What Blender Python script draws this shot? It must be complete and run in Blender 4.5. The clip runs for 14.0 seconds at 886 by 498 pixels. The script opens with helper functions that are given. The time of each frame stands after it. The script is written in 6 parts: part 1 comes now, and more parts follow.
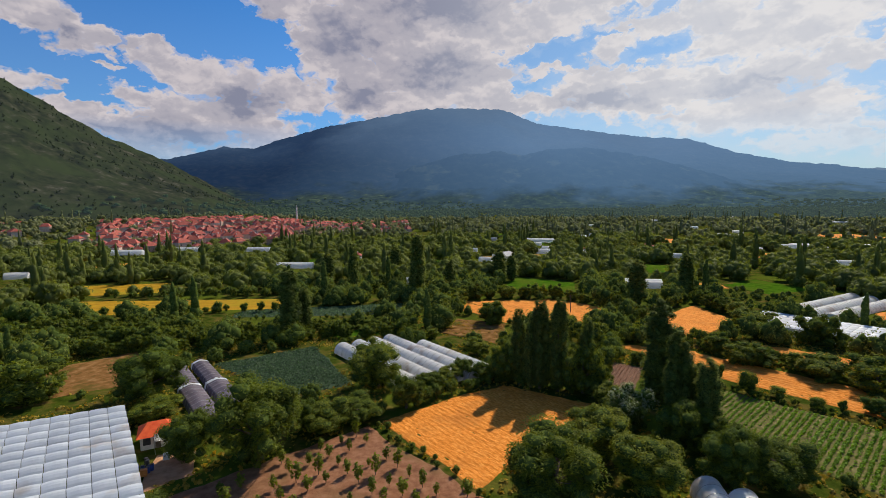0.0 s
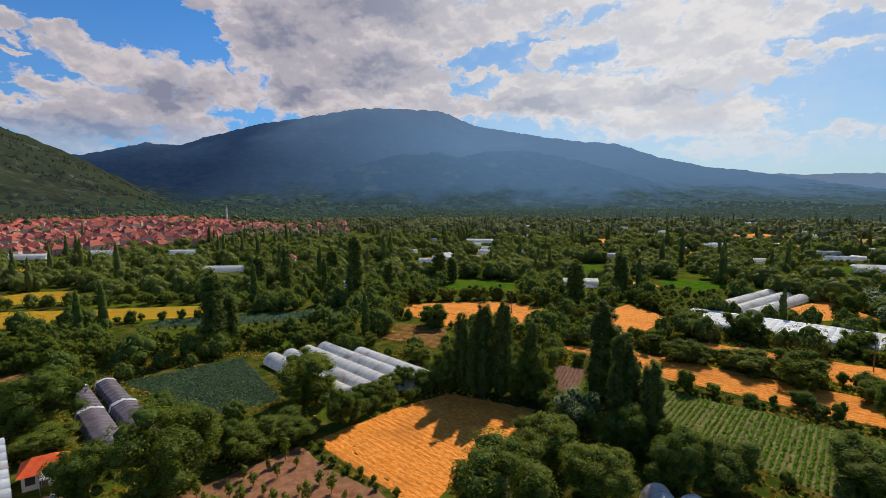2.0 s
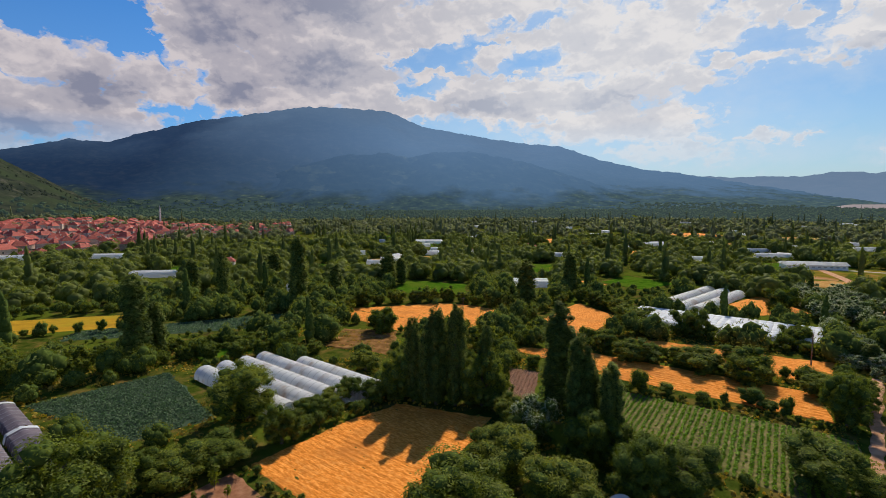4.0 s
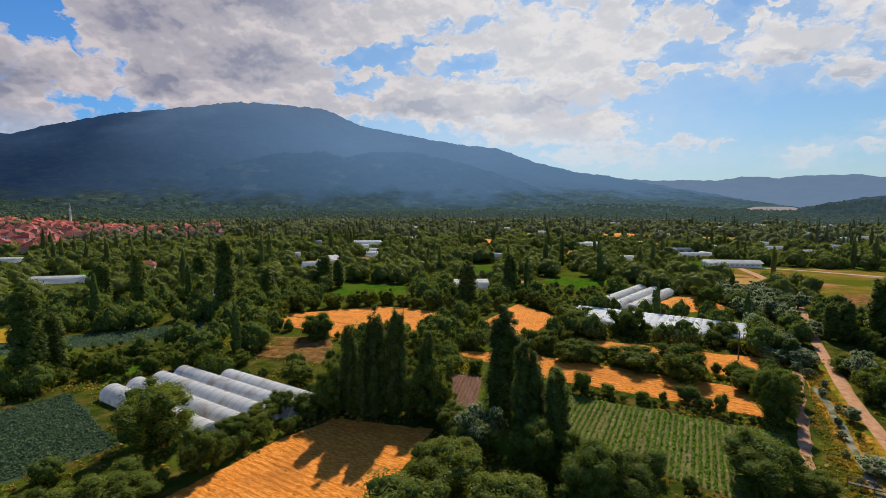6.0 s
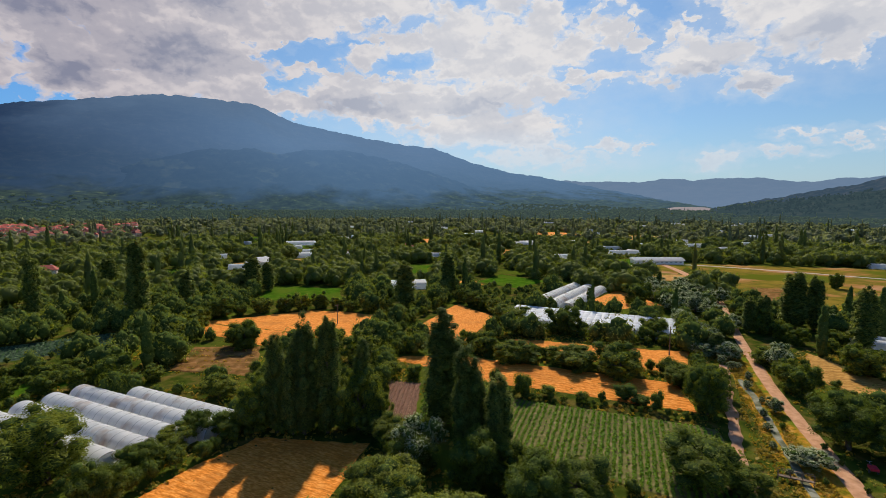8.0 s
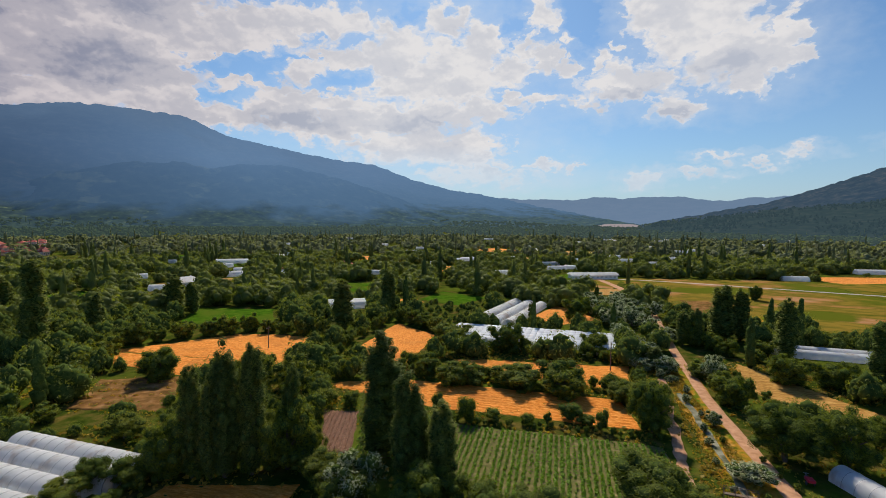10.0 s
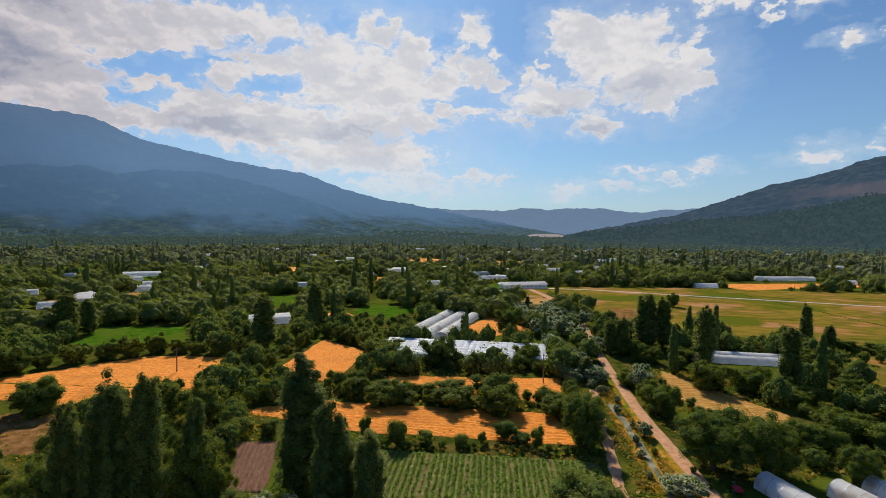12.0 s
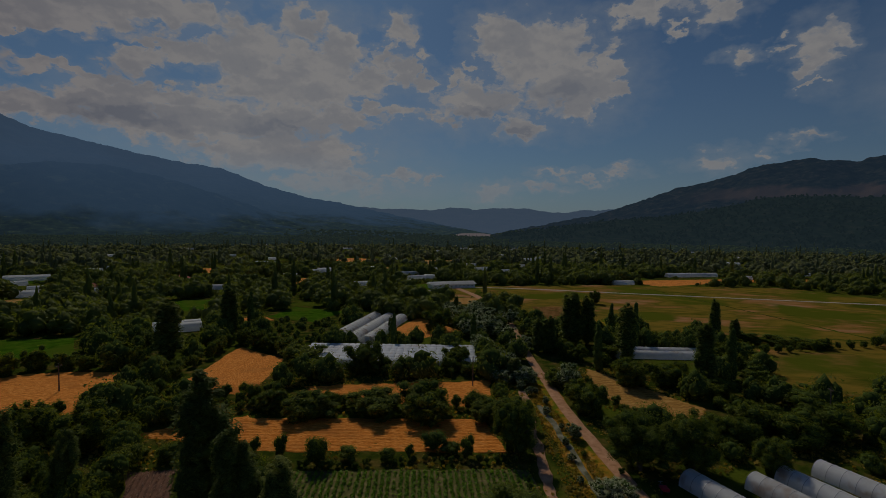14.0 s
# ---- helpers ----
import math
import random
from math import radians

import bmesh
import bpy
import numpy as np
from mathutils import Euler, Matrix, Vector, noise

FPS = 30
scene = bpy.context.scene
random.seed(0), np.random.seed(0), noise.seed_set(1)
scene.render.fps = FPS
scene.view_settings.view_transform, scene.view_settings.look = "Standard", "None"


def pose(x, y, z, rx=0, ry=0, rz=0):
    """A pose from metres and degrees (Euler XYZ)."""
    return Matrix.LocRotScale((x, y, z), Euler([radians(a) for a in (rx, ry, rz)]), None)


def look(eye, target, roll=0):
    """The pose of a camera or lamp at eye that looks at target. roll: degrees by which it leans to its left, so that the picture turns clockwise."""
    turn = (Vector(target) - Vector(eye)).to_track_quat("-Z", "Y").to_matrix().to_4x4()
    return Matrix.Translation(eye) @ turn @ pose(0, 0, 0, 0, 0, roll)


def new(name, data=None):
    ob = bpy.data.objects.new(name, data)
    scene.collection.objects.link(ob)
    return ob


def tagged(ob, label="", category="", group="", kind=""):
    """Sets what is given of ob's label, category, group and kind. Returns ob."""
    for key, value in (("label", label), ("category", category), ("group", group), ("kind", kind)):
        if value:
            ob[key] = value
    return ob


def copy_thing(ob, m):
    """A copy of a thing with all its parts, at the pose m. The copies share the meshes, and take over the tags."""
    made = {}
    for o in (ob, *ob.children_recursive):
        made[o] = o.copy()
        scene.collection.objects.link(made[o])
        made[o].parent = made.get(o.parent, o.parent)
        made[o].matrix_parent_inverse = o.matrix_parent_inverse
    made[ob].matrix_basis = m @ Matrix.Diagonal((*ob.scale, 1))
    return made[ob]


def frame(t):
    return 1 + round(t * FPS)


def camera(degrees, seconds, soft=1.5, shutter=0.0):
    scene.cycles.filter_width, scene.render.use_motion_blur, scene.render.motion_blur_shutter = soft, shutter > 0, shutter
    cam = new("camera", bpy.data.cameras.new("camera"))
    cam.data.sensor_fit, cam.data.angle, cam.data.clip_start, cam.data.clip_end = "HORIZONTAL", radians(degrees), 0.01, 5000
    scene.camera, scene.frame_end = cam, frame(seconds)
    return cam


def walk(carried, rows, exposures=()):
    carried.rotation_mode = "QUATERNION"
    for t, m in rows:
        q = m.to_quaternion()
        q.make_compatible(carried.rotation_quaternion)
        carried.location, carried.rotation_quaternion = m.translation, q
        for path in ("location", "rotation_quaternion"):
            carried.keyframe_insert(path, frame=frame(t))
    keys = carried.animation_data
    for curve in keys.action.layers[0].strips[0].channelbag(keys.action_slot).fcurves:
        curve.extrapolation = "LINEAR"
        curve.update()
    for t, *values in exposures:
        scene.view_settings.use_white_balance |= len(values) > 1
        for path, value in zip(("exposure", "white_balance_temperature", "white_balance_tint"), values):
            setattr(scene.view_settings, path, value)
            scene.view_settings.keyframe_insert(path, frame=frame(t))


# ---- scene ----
# ---- camera ----
cam = camera(84.37, 14.0, soft=0.8)
PATH = [
    (0.0, look((0.00, -0.00, 40.00), (0.00, 99.52, 30.19), -0.69)),
    (0.5, look((0.06, 1.44, 39.93), (3.14, 100.91, 30.14), -0.63)),
    (1.0, look((0.20, 2.82, 39.85), (6.64, 102.13, 30.04), -0.54)),
    (1.5, look((0.25, 4.18, 39.74), (9.99, 103.22, 29.97), -0.44)),
    (2.0, look((0.24, 5.61, 39.61), (12.54, 104.38, 29.87), -0.39)),
    (2.5, look((0.31, 7.15, 39.37), (15.05, 105.58, 29.65), -0.29)),
    (3.0, look((0.50, 8.64, 39.19), (17.77, 106.66, 29.52), -0.32)),
    (5.5, look((1.78, 14.92, 38.92), (33.14, 109.39, 29.33), -0.10)),
    (6.0, look((2.20, 16.10, 38.86), (36.62, 109.50, 29.29), 0.01)),
    (6.5, look((2.66, 17.30, 38.82), (40.04, 109.56, 29.23), 0.10)),
    (7.0, look((3.07, 18.39, 38.78), (43.43, 109.38, 29.19), 0.17)),
    (7.5, look((3.68, 19.53, 38.68), (46.90, 109.19, 29.05), 0.21)),
    (8.0, look((4.33, 20.57, 38.56), (50.37, 108.82, 28.96), 0.22)),
    (10.5, look((7.73, 25.67, 38.26), (66.85, 106.16, 33.14), 0.40)),
    (11.0, look((8.55, 26.61, 38.29), (70.45, 105.03, 33.93), 0.45)),
    (11.5, look((9.49, 27.64, 38.32), (74.23, 103.75, 34.28), 0.53)),
    (12.0, look((10.51, 28.69, 38.38), (77.88, 102.48, 34.34), 0.55)),
    (12.5, look((11.58, 29.64, 38.41), (81.42, 101.10, 34.32), 0.61)),
    (13.0, look((12.63, 30.57, 38.38), (85.04, 99.42, 34.34), 0.56)),
    (13.5, look((13.69, 31.44, 38.41), (88.64, 97.52, 34.35), 0.65)),
    (14.0, look((14.76, 32.17, 38.40), (92.10, 95.44, 34.34), 0.70)),
]
walk(cam, PATH, exposures=((0.0, 0.0), (13.2, 0.0), (13.5, -0.72), (13.75, -1.3), (14.0, -2.03)))

# ---- world, sun ----
SUN_AZ, SUN_EL = 33.6, 42.0
CLOUD_WHITE, CLOUD_DULL, CLOUD_GREY, CLOUD_PALE = (0.77, 0.75, 0.75, 1), (0.63, 0.57, 0.58, 1), (0.24, 0.245, 0.325, 1), (0.47, 0.5, 0.58, 1)
SKY_DEEP, SKY_TINT = (0.2, 0.66, 1.12, 1), (0.5, 0.73, 0.91, 1)


def link(tree, a, b):
    tree.links.new(a, b)


def math_node(tree, op, a, b=0.0, c=0.0, clamp=False):
    n = tree.nodes.new("ShaderNodeMath")
    n.operation, n.use_clamp = op, clamp
    for k, v in enumerate((a, b, c)):
        if isinstance(v, (int, float)):
            n.inputs[k].default_value = v
        else:
            link(tree, v, n.inputs[k])
    return n.outputs[0]


def ramp_node(tree, value, stops, mode="LINEAR"):
    n = tree.nodes.new("ShaderNodeValToRGB")
    n.color_ramp.interpolation = mode
    while len(n.color_ramp.elements) < len(stops):
        n.color_ramp.elements.new(0.5)
    for e, (p, c) in zip(n.color_ramp.elements, stops):
        e.position, e.color = p, c if len(c) == 4 else (*c, 1)
    link(tree, value, n.inputs[0])
    return n.outputs[0]


def noise_node(tree, vec, scale, detail=4.0, rough=0.55, dist=0.0):
    n = tree.nodes.new("ShaderNodeTexNoise")
    n.inputs["Scale"].default_value, n.inputs["Detail"].default_value = scale, detail
    n.inputs["Roughness"].default_value, n.inputs["Distortion"].default_value = rough, dist
    if vec is not None:
        link(tree, vec, n.inputs["Vector"])
    return n.outputs["Fac"]


def mix_node(tree, fac, a, b, mode="MIX"):
    n = tree.nodes.new("ShaderNodeMix")
    n.data_type, n.blend_type = "RGBA", mode
    for sock, v in ((n.inputs[0], fac), (n.inputs[6], a), (n.inputs[7], b)):
        if isinstance(v, (int, float)):
            sock.default_value = v
        elif isinstance(v, tuple):
            sock.default_value = v if len(v) == 4 else (*v, 1)
        else:
            link(tree, v, sock)
    return n.outputs[2]


def build_world():
    """Blue summer sky with cumulus: clouds by azimuth, elevation and half sizes in degrees."""
    world = bpy.data.worlds.new("sky")
    scene.world = world
    world.use_nodes = True
    t = world.node_tree
    t.nodes.clear()
    sky = t.nodes.new("ShaderNodeTexSky")
    sky.sky_type, sky.sun_disc = "NISHITA", False
    sky.sun_elevation, sky.sun_rotation = radians(SUN_EL), radians(SUN_AZ)
    sky.air_density, sky.dust_density, sky.ozone_density = 1.0, 0.6, 3.0
    co = t.nodes.new("ShaderNodeTexCoord")
    sep = t.nodes.new("ShaderNodeSeparateXYZ")
    link(t, co.outputs["Generated"], sep.inputs[0])
    az = math_node(t, "MULTIPLY", math_node(t, "ARCTAN2", sep.outputs[0], sep.outputs[1]), 57.2958)
    el = math_node(t, "MULTIPLY", math_node(t, "ARCSINE", sep.outputs[2]), 57.2958)
    comb = t.nodes.new("ShaderNodeCombineXYZ")
    link(t, az, comb.inputs[0])
    link(t, el, comb.inputs[1])
    straight = comb.outputs[0]
    # billows, flattened towards the horizon
    st = t.nodes.new("ShaderNodeVectorMath")
    st.operation = "MULTIPLY"
    link(t, straight, st.inputs[0])
    st.inputs[1].default_value = (0.1, 0.15, 0.0)
    curl = t.nodes.new("ShaderNodeTexNoise")
    curl.inputs["Scale"].default_value, curl.inputs["Detail"].default_value, curl.inputs["Roughness"].default_value = 4.2, 5.0, 0.55
    link(t, st.outputs[0], curl.inputs["Vector"])
    bend = t.nodes.new("ShaderNodeVectorMath")
    bend.operation = "MULTIPLY_ADD"
    link(t, curl.outputs["Color"], bend.inputs[0])
    bend.inputs[1].default_value, bend.inputs[2].default_value = (7.0, 4.6, 0.0), (-3.5, -2.3, 0.0)
    bent = t.nodes.new("ShaderNodeVectorMath")
    bent.operation = "ADD"
    link(t, straight, bent.inputs[0])
    link(t, bend.outputs[0], bent.inputs[1])
    base = bent.outputs[0]
    big = noise_node(t, st.outputs[0], 3.0, 7.0, 0.58)
    fine = noise_node(t, st.outputs[0], 9.0, 6.0, 0.55, 0.2)
    lit = t.nodes.new("ShaderNodeVectorMath")
    lit.operation = "ADD"
    link(t, st.outputs[0], lit.inputs[0])
    lit.inputs[1].default_value = (0.015, 0.06, 0.0)
    sunward = noise_node(t, lit.outputs[0], 2.4, 3.5, 0.48)
    plain = noise_node(t, st.outputs[0], 2.4, 3.5, 0.48)

    def cauliflower(where, size):
        n = t.nodes.new("ShaderNodeTexVoronoi")
        n.feature = "SMOOTH_F1"
        n.inputs["Scale"].default_value, n.inputs["Detail"].default_value, n.inputs["Roughness"].default_value, n.inputs["Smoothness"].default_value = size, 1.6, 0.5, 0.6
        link(t, where, n.inputs["Vector"])
        return n.outputs["Distance"]

    crimp = t.nodes.new("ShaderNodeVectorMath")
    crimp.operation = "MULTIPLY"
    link(t, base, crimp.inputs[0])
    crimp.inputs[1].default_value = (0.1, 0.13, 0.0)
    knob = cauliflower(crimp.outputs[0], 6.5)
    raised = t.nodes.new("ShaderNodeVectorMath")
    raised.operation = "ADD"
    link(t, crimp.outputs[0], raised.inputs[0])
    raised.inputs[1].default_value = (0.012, 0.035, 0.0)
    knob_up = cauliflower(raised.outputs[0], 6.5)
    puff = math_node(t, "MULTIPLY_ADD", knob, -0.7, 0.32)

    def heap(spots, field, grow=1.12, soft=0.1):
        for a, e, w, h in spots:
            v = t.nodes.new("ShaderNodeVectorMath")
            v.operation = "MULTIPLY_ADD"
            link(t, base, v.inputs[0])
            v.inputs[1].default_value, v.inputs[2].default_value = (1 / w, 1 / h, 0), (-a / w, -e / h, 0)
            ln = t.nodes.new("ShaderNodeVectorMath")
            ln.operation = "LENGTH"
            link(t, v.outputs[0], ln.inputs[0])
            d = math_node(t, "MULTIPLY_ADD", ln.outputs["Value"], -1.0, grow)
            field = d if field is None else math_node(t, "SMOOTH_MAX", field, d, soft)
        return field

    west = ((-39.3, 16.6, 3.2, 2.0), (-36.2, 15.7, 3.0, 1.9), (-34.0, 15.4, 1.7, 1.2), (-33.4, 13.2, 1.1, 0.4), (-39.3, 10.9, 2.5, 0.8), (-36.3, 8.9, 2.5, 1.3), (-34.0, 7.7, 2.7, 1.3), (-30.1, 14.9, 2.4, 1.1), (-28.3, 13.3, 2.5, 1.3),
            (-25.8, 12.8, 3.1, 1.9), (-31.3, 10.2, 2.1, 1.3), (-22.1, 12.3, 3.9, 2.2), (-17.5, 11.7, 5.0, 2.2), (-14.0, 11.1, 3.0, 1.8), (-27.1, 8.3, 5.6, 2.8), (-31.1, 6.7, 2.9, 1.6), (-21.7, 9.0, 4.5, 2.3), (-18.9, 7.3, 3.5, 1.5))
    heaped = ((-17.2, 19.9, 3.5, 1.8), (-13.1, 17.0, 3.6, 3.8), (-8.8, 18.6, 5.6, 4.1), (-9.0, 12.9, 3.8, 2.9), (-1.2, 20.3, 11.9, 3.7), (-1.3, 15.0, 8.3, 4.3), (4.5, 14.6, 3.8, 2.9), (6.4, 18.0, 4.1, 2.5), (10.4, 18.3, 3.7, 2.1),
              (9.8, 16.4, 2.4, 0.8), (-5.2, 10.9, 8.3, 1.9), (5.1, 11.5, 4.2, 2.1), (9.6, 10.4, 5.0, 1.1))
    bright = ((13.8, 19.7, 5.7, 1.8), (21.9, 17.5, 4.4, 1.0), (18.8, 16.2, 2.2, 1.3), (13.8, 13.9, 5.1, 0.7), (20.3, 13.0, 6.8, 1.0), (16.3, 11.2, 3.9, 1.9), (22.6, 10.1, 6.6, 1.6), (28.3, 11.1, 7.5, 1.7), (30.4, 8.0, 8.2, 1.6),
              (20.7, 20.7, 6.3, 1.6), (22.6, 17.3, 3.0, 0.8), (20.1, 15.4, 1.2, 0.4), (28.9, 18.2, 3.7, 2.8), (34.3, 16.8, 3.8, 1.3), (32.0, 14.9, 7.2, 1.6), (37.8, 17.3, 2.3, 2.2), (42.2, 16.5, 2.1, 1.6), (45.8, 17.3, 1.3, 1.6),
              (48.3, 16.0, 1.1, 1.2))
    streaks = ((43.9, 13.3, 5.5, 0.7), (35.7, 12.2, 7.6, 1.8), (25.9, 11.1, 10.7, 2.1), (32.1, 8.4, 9.7, 2.1), (38.1, 8.6, 4.0, 0.7), (38.1, 6.5, 3.7, 1.1), (34.6, 21.2, 3.4, 1.7), (39.1, 19.6, 2.9, 2.2), (35.3, 18.3, 3.9, 1.6),
               (43.7, 18.7, 1.6, 1.7), (41.1, 16.1, 3.3, 1.8), (36.6, 14.9, 4.9, 1.4), (45.6, 21.4, 2.2, 1.1), (48.2, 19.4, 0.7, 1.1), (47.2, 17.4, 0.8, 1.4), (48.5, 15.9, 1.1, 0.8), (52.0, 16.9, 1.2, 0.9), (44.4, 13.5, 4.8, 0.4),
               (38.2, 12.1, 5.2, 1.2))
    east = ((57.2, 21.1, 3.2, 2.1), (60.7, 18.9, 4.7, 3.5), (63.4, 20.1, 3.2, 2.3), (64.6, 16.3, 5.0, 3.3), (67.6, 15.9, 2.5, 2.2), (69.0, 17.5, 1.2, 2.3), (70.0, 15.0, 1.1, 0.7), (65.7, 13.0, 2.1, 1.2), (54.5, 14.2, 4.9, 2.1),
            (59.5, 11.7, 2.8, 1.1), (53.2, 18.0, 0.5, 0.6), (72.8, 22.5, 4.0, 1.0), (79.6, 21.1, 2.0, 1.0), (81.4, 17.1, 1.4, 0.6), (84.9, 17.5, 0.7, 0.3), (75.5, 20.4, 0.7, 0.4), (87.8, 16.5, 1.6, 2.2), (86.7, 15.2, 1.0, 0.7),
            (87.2, 13.5, 0.6, 0.2))
    low = ((46.1, 6.1, 2.7, 0.7), (49.5, 5.8, 1.0, 0.4), (56.2, 4.4, 2.1, 0.8), (61.6, 4.9, 2.9, 0.4), (63.5, 6.4, 2.2, 0.4), (67.4, 5.7, 1.3, 0.3), (70.1, 6.7, 2.1, 0.5), (87.0, 8.8, 1.6, 0.4), (80.0, 7.2, 2.3, 0.9),
           (83.6, 7.6, 0.9, 0.6), (45.8, 6.1, 2.3, 0.6), (55.6, 4.2, 1.5, 0.6))
    bellies = ((0.4, 20.7, 9.4, 2.4), (-10.1, 17.4, 4.6, 3.0), (-0.7, 14.4, 6.1, 2.3), (-18.9, 19.2, 2.3, 1.5), (-37.1, 15.3, 2.4, 1.3), (-27.1, 7.2, 5.7, 2.0), (-33.9, 6.8, 2.7, 1.3), (-21.6, 10.6, 5.0, 1.6), (-9.0, 11.7, 3.1, 1.8),
               (0.7, 14.1, 3.7, 1.9), (64.1, 14.7, 4.2, 2.0), (54.5, 13.0, 4.2, 0.8), (59.2, 11.2, 2.3, 0.5), (32.7, 10.8, 8.4, 1.7), (17.8, 10.7, 6.3, 1.5))
    openings = ((12.9, 16.0, 4.6, 1.0), (10.8, 15.4, 4.8, 1.1), (16.5, 16.9, 4.2, 0.6), (23.1, 15.4, 3.8, 0.9), (9.9, 12.7, 1.9, 0.7), (-27.0, 17.7, 6.4, 2.1), (-20.4, 17.3, 4.4, 2.5), (-18.2, 15.2, 2.6, 1.4), (-35.2, 10.7, 1.9, 1.6), (-39.2, 13.1, 2.1, 1.2), (30.4, 22.1, 1.9, 1.3), (42.4, 20.7, 2.3, 1.4), (49.4, 21.0, 2.5, 2.2))
    # low horizon clouds; the unseen ones beyond the view are added for lighting
    around = ((-52, 14, 9, 5), (-31, 5, 7, 1.6), (-20, 5.5, 6, 1.5), (-38, 8, 4, 1.6), (38, 5, 9, 1.2), (-44, 27, 12, 4), (0, 31, 24, 5), (55, 34, 14, 4), (100, 13, 6, 3), (120, 16, 16, 6), (160, 22, 20, 7), (-75, 18, 14, 6), (-120, 14, 20, 6), (-160, 25, 20, 8))
    field = heap(low, heap(east, heap(streaks, heap(bright, heap(heaped, heap(west, heap(around, None), 1.36), 1.5), 1.44), 1.3), 1.36), 1.15)
    holes = heap(openings, None, 1.0)
    field = math_node(t, "SUBTRACT", field, math_node(t, "MULTIPLY", math_node(t, "MAXIMUM", holes, 0.0), 1.7))
    field = math_node(t, "MINIMUM", math_node(t, "MAXIMUM", field, -0.9), 0.9)
    core = math_node(t, "MULTIPLY_ADD", math_node(t, "MAXIMUM", field, 0.0), -0.35, 1.0)
    rag = math_node(t, "ADD", math_node(t, "MULTIPLY_ADD", big, 1.0, -0.5), math_node(t, "MULTIPLY_ADD", fine, 0.35, -0.17))
    dens = math_node(t, "ADD", field, math_node(t, "MULTIPLY", core, math_node(t, "ADD", rag, puff)))
    alpha = ramp_node(t, dens, ((0.0, (0, 0, 0)), (0.16, (0.42, 0.42, 0.42)), (0.45, (0.97, 0.97, 0.97))), "EASE")
    alpha = math_node(t, "MULTIPLY", alpha, ramp_node(t, math_node(t, "MULTIPLY", el, 0.1), ((0.4, (0.3, 0.3, 0.3)), (0.85, (1, 1, 1)))))
    # thick parts are grey from below, thin rims let the sun through; paler towards the sun
    side = ramp_node(t, math_node(t, "MULTIPLY_ADD", az, 1 / 60.0, 0.35), ((0.25, (0, 0, 0)), (0.8, (1, 1, 1))))
    deep = mix_node(t, side, CLOUD_GREY, CLOUD_PALE)
    belly = heap(bellies, None, 1.25, 0.3)
    belly = math_node(t, "MAXIMUM", belly, 0.0)
    relief = math_node(t, "ADD", math_node(t, "MULTIPLY", math_node(t, "SUBTRACT", sunward, plain), 1.5), math_node(t, "MULTIPLY", math_node(t, "SUBTRACT", knob, knob_up), 0.26))
    inner = ramp_node(t, dens, ((0.15, (0, 0, 0)), (0.85, (1, 1, 1))), "EASE")
    tone = math_node(t, "ADD", math_node(t, "MULTIPLY_ADD", belly, 0.62, 0.06), math_node(t, "ADD", relief, math_node(t, "MULTIPLY_ADD", inner, 0.26, 0.0)))
    tone = math_node(t, "ADD", tone, math_node(t, "MULTIPLY_ADD", noise_node(t, st.outputs[0], 2.0, 3.5, 0.5), 1.1, -0.55))
    shade = ramp_node(t, tone, ((0.05, (0, 0, 0)), (0.45, (0.5, 0.5, 0.5)), (1.0, (1, 1, 1))), "EASE")
    grey = mix_node(t, shade, mix_node(t, side, CLOUD_DULL, CLOUD_WHITE), deep)
    haze = ramp_node(t, math_node(t, "MULTIPLY", el, 1 / 40.0), ((0.0, (0.62, 0.62, 0.62)), (0.2, (0.2, 0.2, 0.2)), (0.6, (0, 0, 0))))
    bg_sky, bg_cloud, mixer, out = (t.nodes.new(k) for k in ("ShaderNodeBackground", "ShaderNodeBackground", "ShaderNodeMixShader", "ShaderNodeOutputWorld"))
    clear_side = ramp_node(t, math_node(t, "MULTIPLY_ADD", az, 1 / 60.0, 0.35), ((0.1, (0, 0, 0)), (0.52, (1, 1, 1))))
    blue = mix_node(t, 1.0, sky.outputs[0], mix_node(t, clear_side, SKY_DEEP, SKY_TINT), "MULTIPLY")
    blue = mix_node(t, haze, blue, (4.6, 5.7, 6.9, 1))
    thin = math_node(t, "MULTIPLY", side, math_node(t, "MULTIPLY", math_node(t, "MULTIPLY_ADD", field, 0.45, 0.42, True), math_node(t, "MULTIPLY_ADD", big, 1.2, 0.1, True)))
    blue = mix_node(t, thin, blue, (6.0, 6.8, 7.8, 1))
    link(t, blue, bg_sky.inputs[0])
    bg_sky.inputs[1].default_value = 0.1
    link(t, grey, bg_cloud.inputs[0])
    bg_cloud.inputs[1].default_value = 1.0
    link(t, alpha, mixer.inputs[0])
    link(t, bg_sky.outputs[0], mixer.inputs[1])
    link(t, bg_cloud.outputs[0], mixer.inputs[2])
    link(t, mixer.outputs[0], out.inputs[0])


build_world()
sun = new("sun", bpy.data.lights.new("sun", "SUN"))
sun.data.energy, sun.data.angle, sun.data.color = 4.6, radians(0.55), (1.0, 0.9, 0.74)
sun_way = Vector((math.sin(radians(SUN_AZ)) * math.cos(radians(SUN_EL)), math.cos(radians(SUN_AZ)) * math.cos(radians(SUN_EL)), math.sin(radians(SUN_EL))))
sun.matrix_world = look(sun_way * 300, (0, 0, 0))


